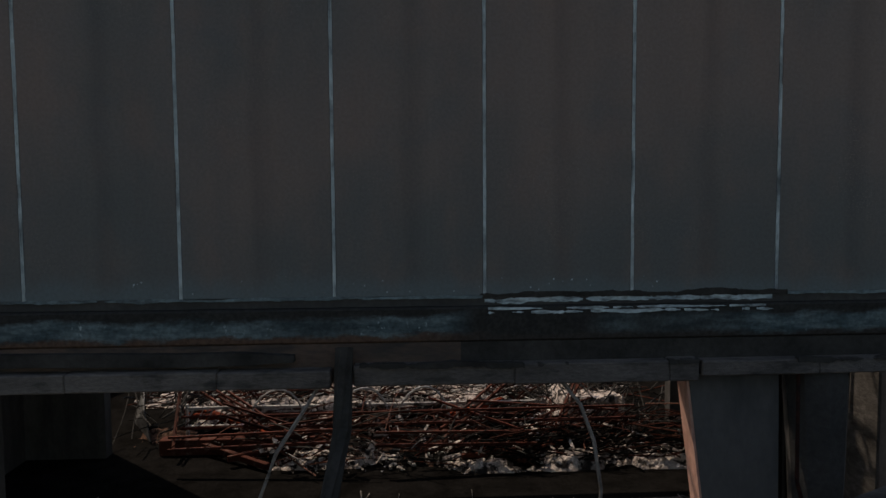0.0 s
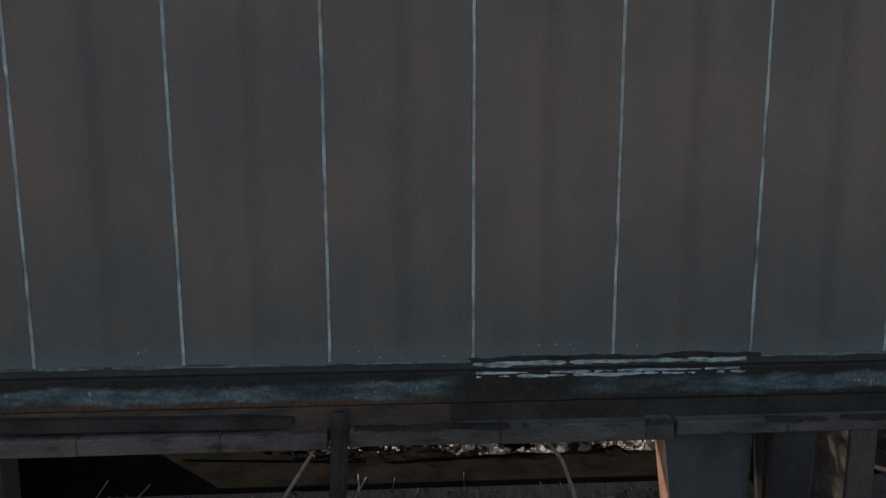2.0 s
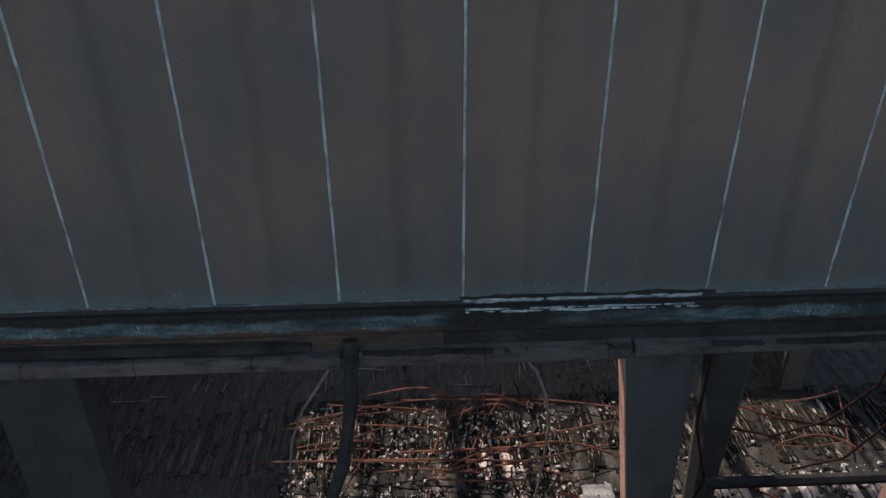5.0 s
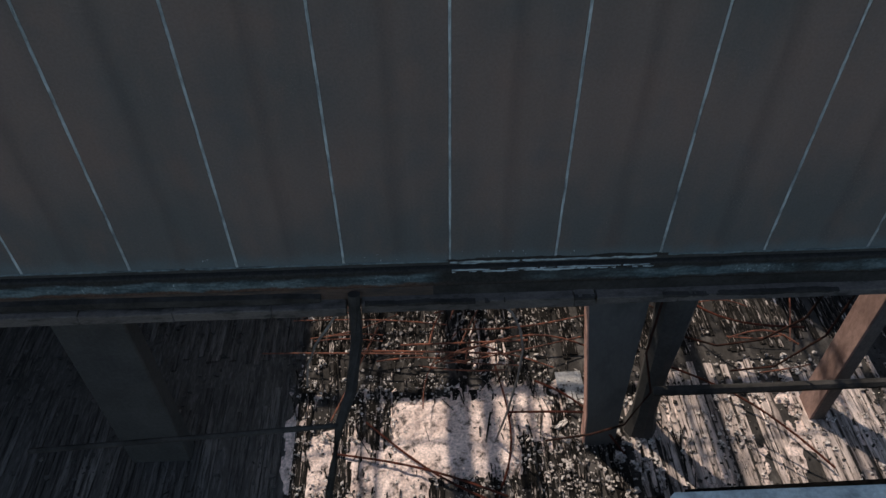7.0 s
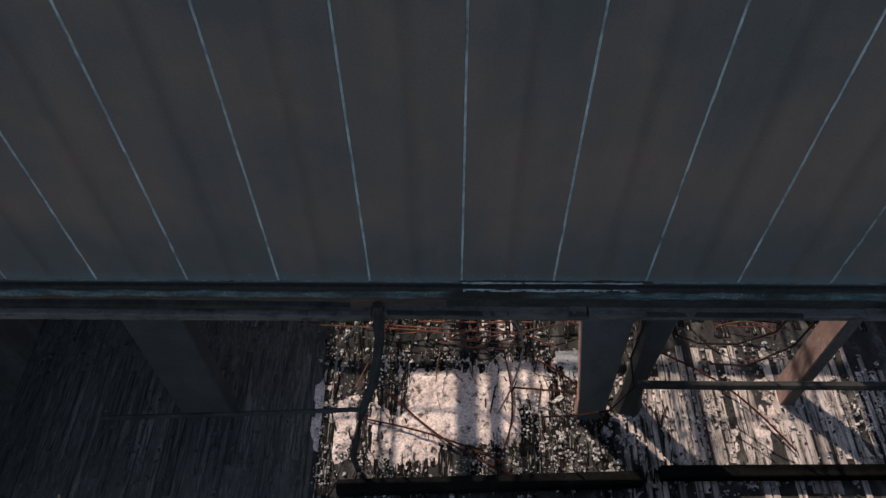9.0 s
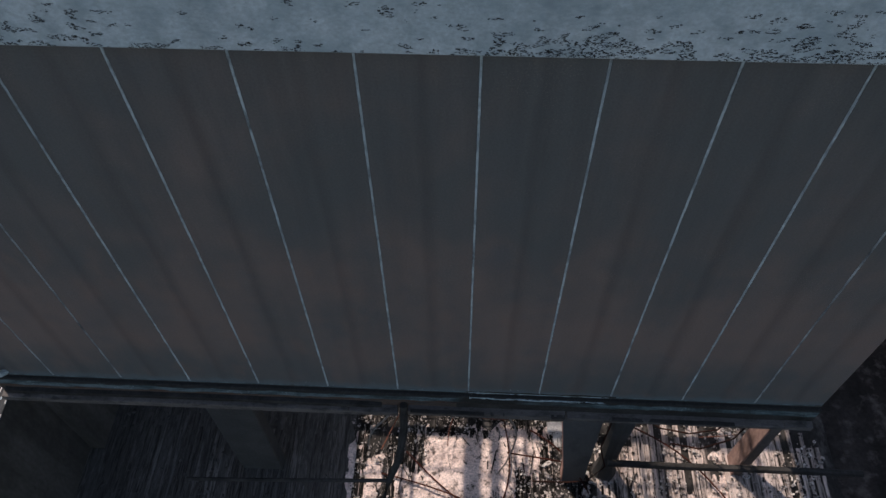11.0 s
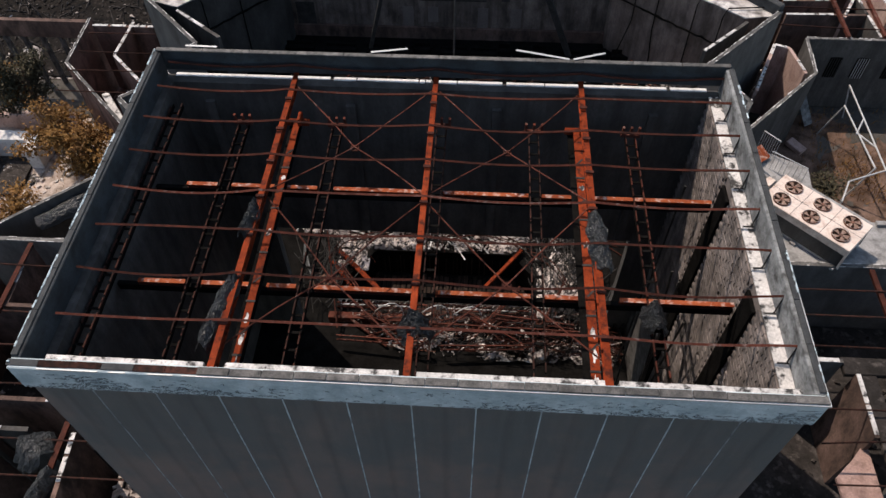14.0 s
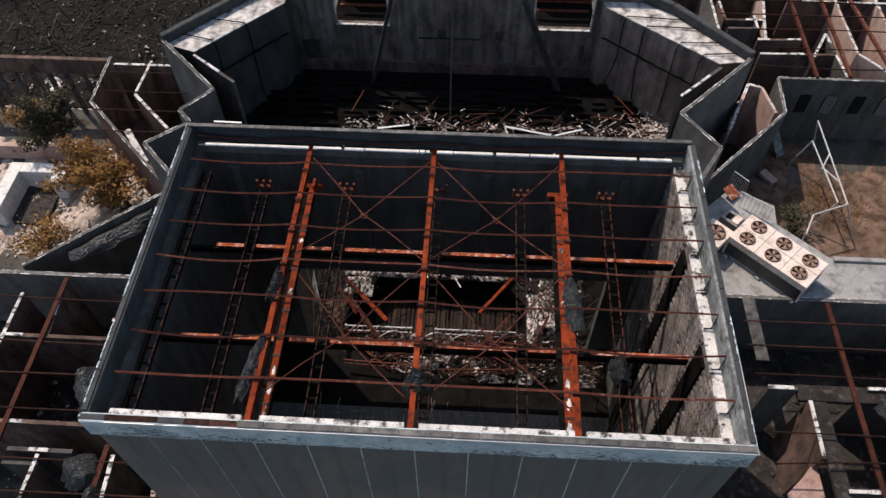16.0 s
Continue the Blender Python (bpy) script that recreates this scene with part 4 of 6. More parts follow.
# ---- stage interior ----
drift("plaster_heap", -5.4, -1.0, 12.31, 13.15, -0.5, 0.3, PALERUBBLE, "broken heap of crushed pale plaster behind the pit", 31.0, 0.06, 0.2)
drift("plaster_heap", -0.5, 2.7, 12.31, 13.0, -0.5, 0.24, PALERUBBLE, "low heap of crushed pale plaster behind the pit", 131.0, 0.06, 0.12)
drift("plaster_heap", -5.1, -3.75, 11.3, 12.4, -0.5, 0.2, PALERUBBLE, "wedge of crushed plaster at the pit's corner", 132.0, 0.06, 0.1)
drift("plaster_heap", 2.92, 4.9, 9.3, 11.9, -0.5, 0.8, PALERUBBLE, "tall heap of crushed pale plaster beside the pit", 34.0, 0.06, 0.02)
drift("plaster_heap", 2.95, 5.0, 9.2, 11.0, -0.5, 1.0, PALERUBBLE, "steep white plaster heap beside the pit", 36.0, 0.05, 0.5)
drift("plaster_heap", -6.1, -4.71, 8.8, 11.2, -0.5, 0.25, RUSTDUST, "dark dusty heap beside the pit", 37.0, 0.06, -0.3)
drift("rust_dust", -4.1, 5.6, 7.45, 9.15, -0.27, 0.1, RUSTDUST, "rust-brown dust and scale at the stage edge", 41.0, 0.05, 0.0)
drift("plaster_heap", 0.4, 6.1, 7.2, 8.3, -0.27, 0.26, PALERUBBLE, "broken strip of crushed plaster at the stage edge", 42.0, 0.05, 0.2)
drift("plaster_heap", -3.6, 0.2, 7.6, 8.5, -0.27, 0.2, PALERUBBLE, "patchy crushed plaster at the stage edge", 45.0, 0.05, 0.0)
drift("plaster_heap", -5.4, -4.3, 7.7, 8.7, -0.27, 0.1, PALERUBBLE, "small patch of crushed plaster at the stage edge", 43.0, 0.05, -0.25)
drift("plaster_heap", -4.4, 6.2, 12.92, 16.4, -0.68, 0.16, PALERUBBLE, "crushed plaster strewn over the hall floor", 44.0, 0.07, 0.05, 0.147)
drift("plaster_heap", -7.6, -4.6, 13.0, 15.6, -0.68, 0.14, PALERUBBLE, "crushed plaster strewn over the hall floor", 48.0, 0.07, -0.15, 0.147)
g = Geo()
for _ in range(420):
    x, y = rnd.uniform(-7.2, 6.0), rnd.uniform(12.9, 16.4)
    a, L, z = rnd.gauss(0, 0.7), rnd.uniform(0.3, 1.8), -0.6 + 0.147 * (y - 12.9) + 0.05 + 0.5 * rnd.random() ** 2
    g.tube(bent((x, y, z), (x + L * math.cos(a), y + L * math.sin(a), z + rnd.uniform(-0.1, 0.35)), rnd.uniform(0, 0.2), 4), rnd.uniform(0.008, 0.02), 5)
solid("tangled_rods", g, DARKRUST, "fallen rods strewn over the hall floor", "rods", kind="stuff")
g = Geo()
for _ in range(240):
    x, y = rnd.uniform(-6.5, 6.0), rnd.uniform(12.9, 16.4)
    a, L, z = rnd.gauss(0.2, 0.8), rnd.uniform(0.3, 1.5), -0.58 + 0.147 * (y - 12.9) + 0.3 * rnd.random()
    g.bar((x, y, z), (x + L * math.cos(a), y + L * math.sin(a), z + rnd.uniform(-0.05, 0.3)), rnd.uniform(0.02, 0.05), 0.02)
solid("fallen_laths", g, WHITE, "pale laths strewn over the hall floor", "laths", kind="stuff")
def stage_spot():
    """A place on the fan of wreckage along the stage's rear edge."""
    while True:
        x, y = rnd.uniform(-4.2, 5.9), rnd.uniform(7.35, 9.0)
        if y > 8.75 - (x + 4.0) * 0.85 or x > 0.4:
            return x, y


g = chunks(Geo(), 500, patchy(lambda: (rnd.uniform(-5.2, 2.6), 12.62 + 0.28 * rnd.uniform(-1, 1), -0.38), 4.0, 1.4), (0.02, 0.15), 0.8)
chunks(g, 420, patchy(lambda: (rnd.gauss(3.9, 0.45), rnd.uniform(9.2, 12.2), -0.3 + 0.3 * rnd.random()), 3.0, 2.0), (0.02, 0.18), 0.7)
chunks(g, 700, patchy(lambda: stage_spot() + (-0.22,), 8.0, 1.6, 0.05), (0.02, 0.13), 0.7)
chunks(g, 1500, patchy(lambda: (rnd.uniform(-7.0, 6.0), rnd.uniform(12.9, 16.2), -0.4), 18.0, 1.2), (0.02, 0.15), 0.7)
solid("stage_rubble", g, RUBBLE, "pale rubble heaped at the stage edge", "rubble", kind="stuff")
g = Geo()
for k in range(240):
    x, y = stage_spot() if k % 3 else (rnd.gauss(3.9, 0.5), rnd.uniform(9.2, 12.0))
    a, s = rnd.uniform(0, 6.3), rnd.uniform(0.05, 0.2)
    z = rnd.uniform(-0.1, 0.35)
    m = Matrix.Translation((x, y, z)) @ Euler((rnd.uniform(-0.9, 0.9), rnd.uniform(-0.9, 0.9), a)).to_matrix().to_4x4()
    g.box(-s, s, -s * rnd.uniform(0.08, 0.5), s * rnd.uniform(0.08, 0.4), -0.006, 0.006, 0, m)
solid("sheet_scraps", g, PALERUBBLE, "white scraps of board and tin among fallen rods", "scraps", kind="stuff")
g = Geo()
for _ in range(200):
    x, y = rnd.uniform(-6.5, 6.2), rnd.uniform(3.4, 5.9)
    a, L = rnd.choice((1.55, 1.5, 1.6, 0.03, -0.05)) + rnd.gauss(0, 0.09), rnd.uniform(0.08, 0.75)
    if noise.noise((x * 0.8, y * 0.9, 77)) > -0.15:
        g.bar((x, y, -0.235), (x + L * math.cos(a), y + L * math.sin(a), -0.235 + 0.04 * rnd.random()), rnd.uniform(0.006, 0.022), 0.015)
solid("dusty_laths", g, SLABPALE, "pale dusty laths lying over the dark stage", "laths", kind="stuff")
# Rubble outside the sun patch, its shade painted in as dark grey.
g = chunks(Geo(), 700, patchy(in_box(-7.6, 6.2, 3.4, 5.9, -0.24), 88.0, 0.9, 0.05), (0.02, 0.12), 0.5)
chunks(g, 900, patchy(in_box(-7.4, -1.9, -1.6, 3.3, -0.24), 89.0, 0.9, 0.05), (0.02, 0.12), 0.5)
solid("dim_rubble", g, SLABDARK, "broken plaster painted dark grey for the shade", "rubble", kind="stuff")
for mat_, n, word in ((RODRED, 50, "rust-red"), (DARKRUST, 190, "dull red"), (CHAR, 170, "blackened")):
    g = Geo()
    for _ in range(n):
        x, y = stage_spot()
        a, L, z = rnd.choice((0.0, 0.0, 0.5, -0.6, 1.4)) + rnd.gauss(0, 0.22), rnd.uniform(0.4, 1.7), -0.12 + 0.7 * rnd.random() ** 2
        ex, ey = min(x + L * math.cos(a), 5.9), min(max(y + L * math.sin(a), 7.35), 9.6)
        g.tube(bent((x, y, z), (ex, ey, z + rnd.uniform(-0.3, 0.4)), rnd.uniform(0, 0.2), 5), rnd.uniform(0.007, 0.017), 5)
    solid("tangled_rods", g, mat_, "tangle of fallen " + word + " rods and battens", "rods", kind="stuff")
g = Geo()
for _ in range(260):
    x, y = rnd.uniform(0.6, 5.8), rnd.uniform(7.4, 8.6)
    a, L, z = rnd.choice((0.45, -0.5, 0.1, 1.2)) + rnd.gauss(0, 0.2), rnd.uniform(0.4, 1.5), -0.15 + 0.4 * rnd.random()
    g.tube(bent((x, y, z), (min(x + L * math.cos(a), 6.0), max(y + L * math.sin(a), 7.3), z + rnd.uniform(-0.1, 0.4)), rnd.uniform(0, 0.25), 5), rnd.uniform(0.008, 0.016), 5)
solid("tangled_wire", g, HALLCHAR, "black mesh of burnt wire over pale plaster", "wire", kind="stuff")
for p, q, hgt in (((-0.9, 12.75, -0.35), (2.7, 12.3, -0.3), 0.75), ((-4.6, 12.6, -0.35), (-1.1, 12.8, -0.35), 0.3), ((2.75, 12.2, -0.3), (4.4, 9.6, 0.1), 0.6), ((-5.4, 11.4, -0.4), (-3.6, 12.5, -0.4), 0.9)):
    p, q = Vector(p), Vector(q)
    for d in (0.0, 0.16):
        pts = [p.lerp(q, k / 14) + Vector((0, d, (hgt + d) * math.sin(math.pi * k / 14))) for k in range(15)]
        solid("bowed_rail", Geo().tube(pts, 0.022, 6), DARKRUST, "bowed rusty rail over the pit's edge", "rail", "bowed rails")
g = Geo()
for k in range(210):
    x, y = (rnd.uniform(2.95, 5.2) if k % 3 else rnd.gauss(-5.3, 0.4)), rnd.uniform(8.6, 12.2)
    a, L, z = rnd.gauss(1.4, 0.6), rnd.uniform(0.5, 2.2), -0.2 + 1.4 * rnd.random() ** 2
    g.tube(bent((x, y, z), (x + L * math.cos(a), y + L * math.sin(a), z + rnd.uniform(-0.2, 0.9)), rnd.uniform(0, 0.4), 5), rnd.uniform(0.009, 0.02), 5)
for _ in range(260):
    x, y = rnd.uniform(-5.6, 5.2), rnd.uniform(12.35, 13.6)
    a, L, z = rnd.uniform(0, 3.1), rnd.uniform(0.3, 1.4), -0.4 + 0.4 * rnd.random()
    g.tube(bent((x, y, z), (x + L * math.cos(a), y + L * math.sin(a) * 0.5, z + rnd.uniform(-0.1, 0.4)), rnd.uniform(0, 0.3), 4), rnd.uniform(0.006, 0.014), 5)
solid("tangled_wire", g, CHAR, "tangle of dark wire and laths", "wire", kind="stuff")
for p, q in (((-3.9, 9.4, 0.7), (-2.2, 7.9, 0.1)), ((2.2, 9.6, 0.9), (0.6, 8.0, 0.1)), ((-5.2, 11.6, 1.2), (-4.5, 8.2, 0.0)), ((-4.4, 7.6, 0.2), (-1.2, 7.4, 0.35)), ((-0.6, 7.3, 0.3), (2.4, 7.5, 0.2)), ((-4.6, 9.05, 0.15), (-1.2, 9.05, 0.2)), ((-0.6, 9.1, 0.2), (2.6, 9.0, 0.15)), ((-3.2, 8.2, 0.4), (4.4, 8.0, 0.5)), ((-4.6, 10.6, 0.5), (-3.0, 8.6, 0.3)), ((-3.6, 8.4, 0.6), (-1.4, 7.7, 0.1)), ((0.4, 8.5, 0.6), (2.4, 7.6, 0.1)), ((-2.6, 7.8, 0.3), (-0.2, 8.4, 0.4)), ((1.2, 8.6, 0.5), (4.2, 8.4, 0.3)), ((2.9, 8.2, 0.1), (3.8, 9.8, 0.9))):
    red = rnd.choice((DARKRUST, RUSTDULL, RUSTDULL))
    t = thing("fallen_truss", "fallen rust-red lattice batten on rubble", "truss", p, "fallen battens")
    p, q = Vector(p), Vector(q)
    part("chord", Geo().bar(p, q, 0.055, 0.045), red, t)
    part("chord", Geo().bar(p + Vector((0, 0.05, 0.22)), q + Vector((0, 0.05, 0.22)), 0.04, 0.04), red, t)
    g = Geo()
    k = max(4, int((q - p).length / 0.3))
    for i in range(k):
        a, b = p.lerp(q, i / k), p.lerp(q, (i + 1) / k) + Vector((0, 0.05, 0.22))
        g.bar(a, b, 0.02, 0.02)
    part("lacing", g, DARKRUST, t)
for p, q, w in (((-5.05, 12.1, -0.33), (-2.95, 9.96, -0.3), 0.19), ((-5.35, 11.75, -0.36), (-4.2, 10.0, 0.1), 0.14), ((2.4, 12.45, -0.34), (0.95, 10.4, -0.1), 0.13), ((-4.4, 8.9, -0.05), (-2.6, 7.6, -0.15), 0.1), ((0.6, 8.9, 0.0), (2.2, 7.6, -0.15), 0.1), ((3.6, 8.4, -0.1), (1.0, 7.7, -0.1), 0.08), ((-1.2, 8.9, 0.0), (-3.4, 7.9, -0.1), 0.07)):
    solid("fallen_beam", Geo().bar(p, q, w, 0.12, 0.01), RUST if w > 0.12 else RUSTDULL, "fallen red steel beam lying askew on rubble", "beam", "fallen red beams")
for y in (8.95, 12.2):
    solid("fallen_girder", Geo().box(-4.9, -1.5, 8.62, 8.9, -0.26, 0.05, 0.01) if y < 10 else Geo().bar((-0.35, 8.95, -0.1), (2.4, 8.72, -0.1), 0.36, 0.32, 0.01), RUSTDULL, "fallen red box girder on the stage edge", "girder", "fallen girders")
vs = [(-6.45, 11.7, -0.5), (-6.25, 11.8, 0.55), (-5.55, 10.1, -0.45), (-5.75, 10.3, 0.2)]
solid("bent_sheet", Geo().add(vs + [(x - 0.02, y - 0.01, z) for x, y, z in vs], [(0, 2, 3, 1), (4, 5, 7, 6), (0, 1, 5, 4), (1, 3, 7, 5), (3, 2, 6, 7), (2, 0, 4, 6)]), GRIME, "torn pale sheet standing by the pit", "sheet")
for x0, x1 in ((-4.55, -1.75), (-0.85, 2.85)):
    t = thing("stage_railing", "white-painted lattice railing at the stage edge", "railing", (x0, 9.3, -0.26), "stage railings")
    for z in (0.5, 0.12):
        part("rail", Geo().box(x0, x1, 9.14, 9.19, z, z + 0.06, 0.008), WHITE, t)
    k = x0
    while k < x1:
        part("lattice_bar", Geo().bar((k, 9.165, 0.18), (min(k + 0.18, x1), 9.165, 0.5), 0.02, 0.02), WHITE, t)
        k += 0.2
    for k in (x0 + 0.03, (x0 + x1) / 2, x1 - 0.06):
        part("post", Geo().box(k, k + 0.05, 9.13, 9.2, -0.262, 0.62, 0.006), WHITE, t)
solid("pink_wall_stub", Geo().box(4.1, 5.3, 12.95, 13.15, -0.7, 0.35, 0.02), PALEROOF, "low sunlit plaster stub behind the pit", "wall stub")
for x in (-0.9, 0.3, -2.6):
    solid("curved_pipe", Geo().tube([(x + 0.55 * math.cos(a), 8.7 + 0.1 * math.sin(a * 2), 0.2 + 0.8 * math.sin(a)) for a in [math.pi * k / 12 for k in range(13)]], 0.022, 6), STEEL, "pale pipe bent into a hoop", "pipe", "bent pipes")
for x, y in ((5.7, 3.7), (5.6, 4.3), (5.8, 5.0), (5.6, 6.4), (5.75, 4.7), (5.5, 6.9)):
    solid("leaning_pole", Geo().tube(bent((x, y, -0.25), (x + rnd.uniform(-0.7, 0.3), y + rnd.uniform(-0.5, 0.8), rnd.uniform(7, 9.8)), 0.2, 8), 0.03, 6), CHAR, "tall blackened pole leaning by the blockwork", "pole", "leaning poles")

# ---- roof steel ----
TR = (-4.25, -0.68, 2.95)


def zr(y):
    return 11.57 - 0.028 * y


for x in TR:
    t = thing("roof_rafter", "red-primed steel roof rafter", "rafter", (x, 0.3, 11.47), "roof rafters")
    part("top_flange", Geo().box(x - 0.065, x + 0.065, 0.2, 8.9, -0.006, 0.006, 0, Matrix.Translation((0, 0, 11.61)) @ Matrix(((1, 0, 0, 0), (0, 1, 0, 0), (0, -0.03, 1, 0), (0, 0, 0, 1)))), RUST, t)
    part("web", Geo().bar((x, 0.25, 11.49), (x, 8.85, 11.23), 0.012, 0.22), RUST, t)
    part("bottom_flange", Geo().bar((x, 0.25, 11.37), (x, 8.85, 11.11), 0.12, 0.012), RUST, t)
    for y in (1.2, 2.3, 3.4, 4.5, 5.6, 6.7, 7.8):
        part("cleat", Geo().box(x - 0.09, x + 0.09, y - 0.04, y + 0.04, zr(y) + 0.045, zr(y) + 0.065), DARKRUST, t)
for k, y in enumerate((1.2, 2.3, 3.4, 4.5, 5.6, 6.7, 7.8, 8.72)):
    pts = []
    stops = [XL + 0.28] + list(TR) + [XR - 0.1]
    for a, b in zip(stops, stops[1:]):
        sag = rnd.uniform(0.03, 0.2) if y < 8 else 0.1
        push = rnd.uniform(-0.08, 0.1)
        for i in range(8):
            u = i / 8
            s = math.sin(math.pi * u)
            pts.append((a + (b - a) * u, y + push * s + (0.02 if a in TR else 0), 11.67 - sag * s))
    pts.append((XR - 0.1, y, 11.67))
    t = thing("purlin", "thin sagging rusty purlin across the open roof", "purlin", (XL + 0.3, y, 11.67), "purlins")
    part("rail", Geo().tube(pts, 0.032, 4), DARKRUST if k % 3 else RUSTDULL, t)
    if y < 8:
        part("bracket", Geo().bar((XR - 0.12, y - 0.02, 11.64), (XR - 0.18, y - 0.1, 11.23), 0.03, 0.03).box(XR - 0.36, XR - 0.14, y - 0.125, y - 0.095, 11.211, 11.228), CHAR, t, "black wall bracket")
for x0, x1 in ((TR[0], TR[1]), (TR[1], TR[2])):
    for y0, y1, yc in ((0.9, 4.75, 2.63), (4.85, 8.5, 6.42)):
        t = thing("cross_brace", "thin rust-red diagonal roof bracing", "brace", ((x0 + x1) / 2, yc, 11.22), "cross braces")
        c = ((x0 + x1) / 2, yc, 11.17)
        for xa, ya in ((x0, y0), (x1, y0), (x0, y1), (x1, y1)):
            part("rod", Geo().tube(bent((xa, ya, 11.27), c, 0.04, 4), 0.018, 6), RUSTDULL, t)
        part("plate", Geo().box(c[0] - 0.1, c[0] + 0.1, yc - 0.1, yc + 0.1, 11.13, 11.145, 0, None), DARKRUST, t)
# grid floor: cross beams, solid beams and lattice beams
for y, stops in ((3.0, ((-6.9, -5.85), (-5.5, -4.35), (-4.05, -3.4), (-3.0, -0.75), (-0.35, 1.7), (2.0, 2.8), (3.6, 6.02))), (5.9, ((-6.6, -5.85), (-5.5, -3.4), (-3.0, -0.75), (-0.35, 1.7), (2.0, 2.8), (3.15, 6.02)))):
    for a, b in stops:
        t = thing("grid_beam", "red steel beam with bare scorched patches", "beam", (a, y, 10.1), "grid beams")
        # Top light is painted in: bright primer above, dull rust on the underside.
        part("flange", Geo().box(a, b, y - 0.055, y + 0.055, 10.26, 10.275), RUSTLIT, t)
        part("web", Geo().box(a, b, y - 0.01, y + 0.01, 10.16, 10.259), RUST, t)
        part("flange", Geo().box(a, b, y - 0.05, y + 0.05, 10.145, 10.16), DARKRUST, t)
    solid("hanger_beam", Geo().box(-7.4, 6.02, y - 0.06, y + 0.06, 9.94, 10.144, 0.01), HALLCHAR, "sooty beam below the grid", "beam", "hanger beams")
for x, w in ((-4.22, 0.16), (2.93, 0.19)):
    t = thing("grid_girder", "broad red steel girder along the grid", "girder", (x, 0.3, 10.3), "grid girders")
    part("flange", Geo().box(x - w / 2, x + w / 2, 0.31, 8.0, 10.46, 10.48), RUST, t)
    part("web", Geo().box(x - 0.012, x + 0.012, 0.31, 8.0, 10.3, 10.459), RUST, t)
    for yc, ly in ((0.85, 0.28), (1.5, 0.16), (2.0, 0.12), (4.3, 0.1), (6.0, 0.08)):
        ring = [2 * math.pi * k / 14 for k in range(14)]
        part("paint_patch", Geo().prism([(x + 0.01 + w * 0.36 * math.cos(a) * rnd.uniform(0.45, 1.15), yc + ly * math.sin(a) * rnd.uniform(0.5, 1.3)) for a in ring], 10.481, 10.484), WHITE, t, "bare white scorched patch")
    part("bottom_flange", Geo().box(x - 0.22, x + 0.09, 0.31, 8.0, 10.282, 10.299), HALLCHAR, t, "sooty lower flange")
    part("head", Geo().box(x - 0.3, x + 0.3, 7.95, 8.1, 10.35, 10.46).box(x + 0.05, x + 0.14, 7.8, 8.1, 10.481, 10.7), RUST, t)
    for y in (1.1, 2.4, 3.7, 5.0, 6.3):
        part("batten", Geo().box(x - w / 2 - 0.02, x + 0.1, y, y + 0.05, 10.481, 10.495), CHAR, t, "dark welded batten")
        part("strap", Geo().bar((x - 0.05, y + 0.5, 10.486), (x + 0.08, y + 0.66, 10.486), 0.04, 0.008), CHAR, t, "dark short strap")
for x, z in ((-7.22, 10.9), (-5.65, 10.3), (-3.2, 10.3), (-0.5, 10.4), (1.85, 10.3), (4.3, 10.3)):
    t = thing("lattice_beam", "pair of rusty channels laced with dark battens", "lattice beam", (x, 0.35, z), "lattice beams")
    for s in (-1, 1):
        g = Geo()
        y = 0.35
        while y < 7.9:
            L = rnd.uniform(0.16, 0.42)
            g.box(x + s * 0.12 - 0.015, x + s * 0.12 + 0.015, y, min(y + L, 8.0), z + 0.004 * rnd.random(), z + 0.05)
            y += L + rnd.uniform(0.06, 0.12)
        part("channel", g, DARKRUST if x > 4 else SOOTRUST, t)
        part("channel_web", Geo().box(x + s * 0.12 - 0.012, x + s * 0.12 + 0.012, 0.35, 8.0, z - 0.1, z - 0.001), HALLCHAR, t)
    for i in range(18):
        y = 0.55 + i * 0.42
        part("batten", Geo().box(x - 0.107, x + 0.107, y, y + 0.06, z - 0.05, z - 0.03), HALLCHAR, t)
    if x > -7:
        g = Geo().box(x - 0.24, x + 0.24, 7.98, 8.08, z + 0.0, z + 0.08)
        for dx in (-0.2, 0.0, 0.2):
            g.box(x + dx - 0.03, x + dx + 0.03, 7.99, 8.07, z + 0.08, z + 0.3)
        part("head_stub", g, RUSTDULL, t, "three red upright stubs")


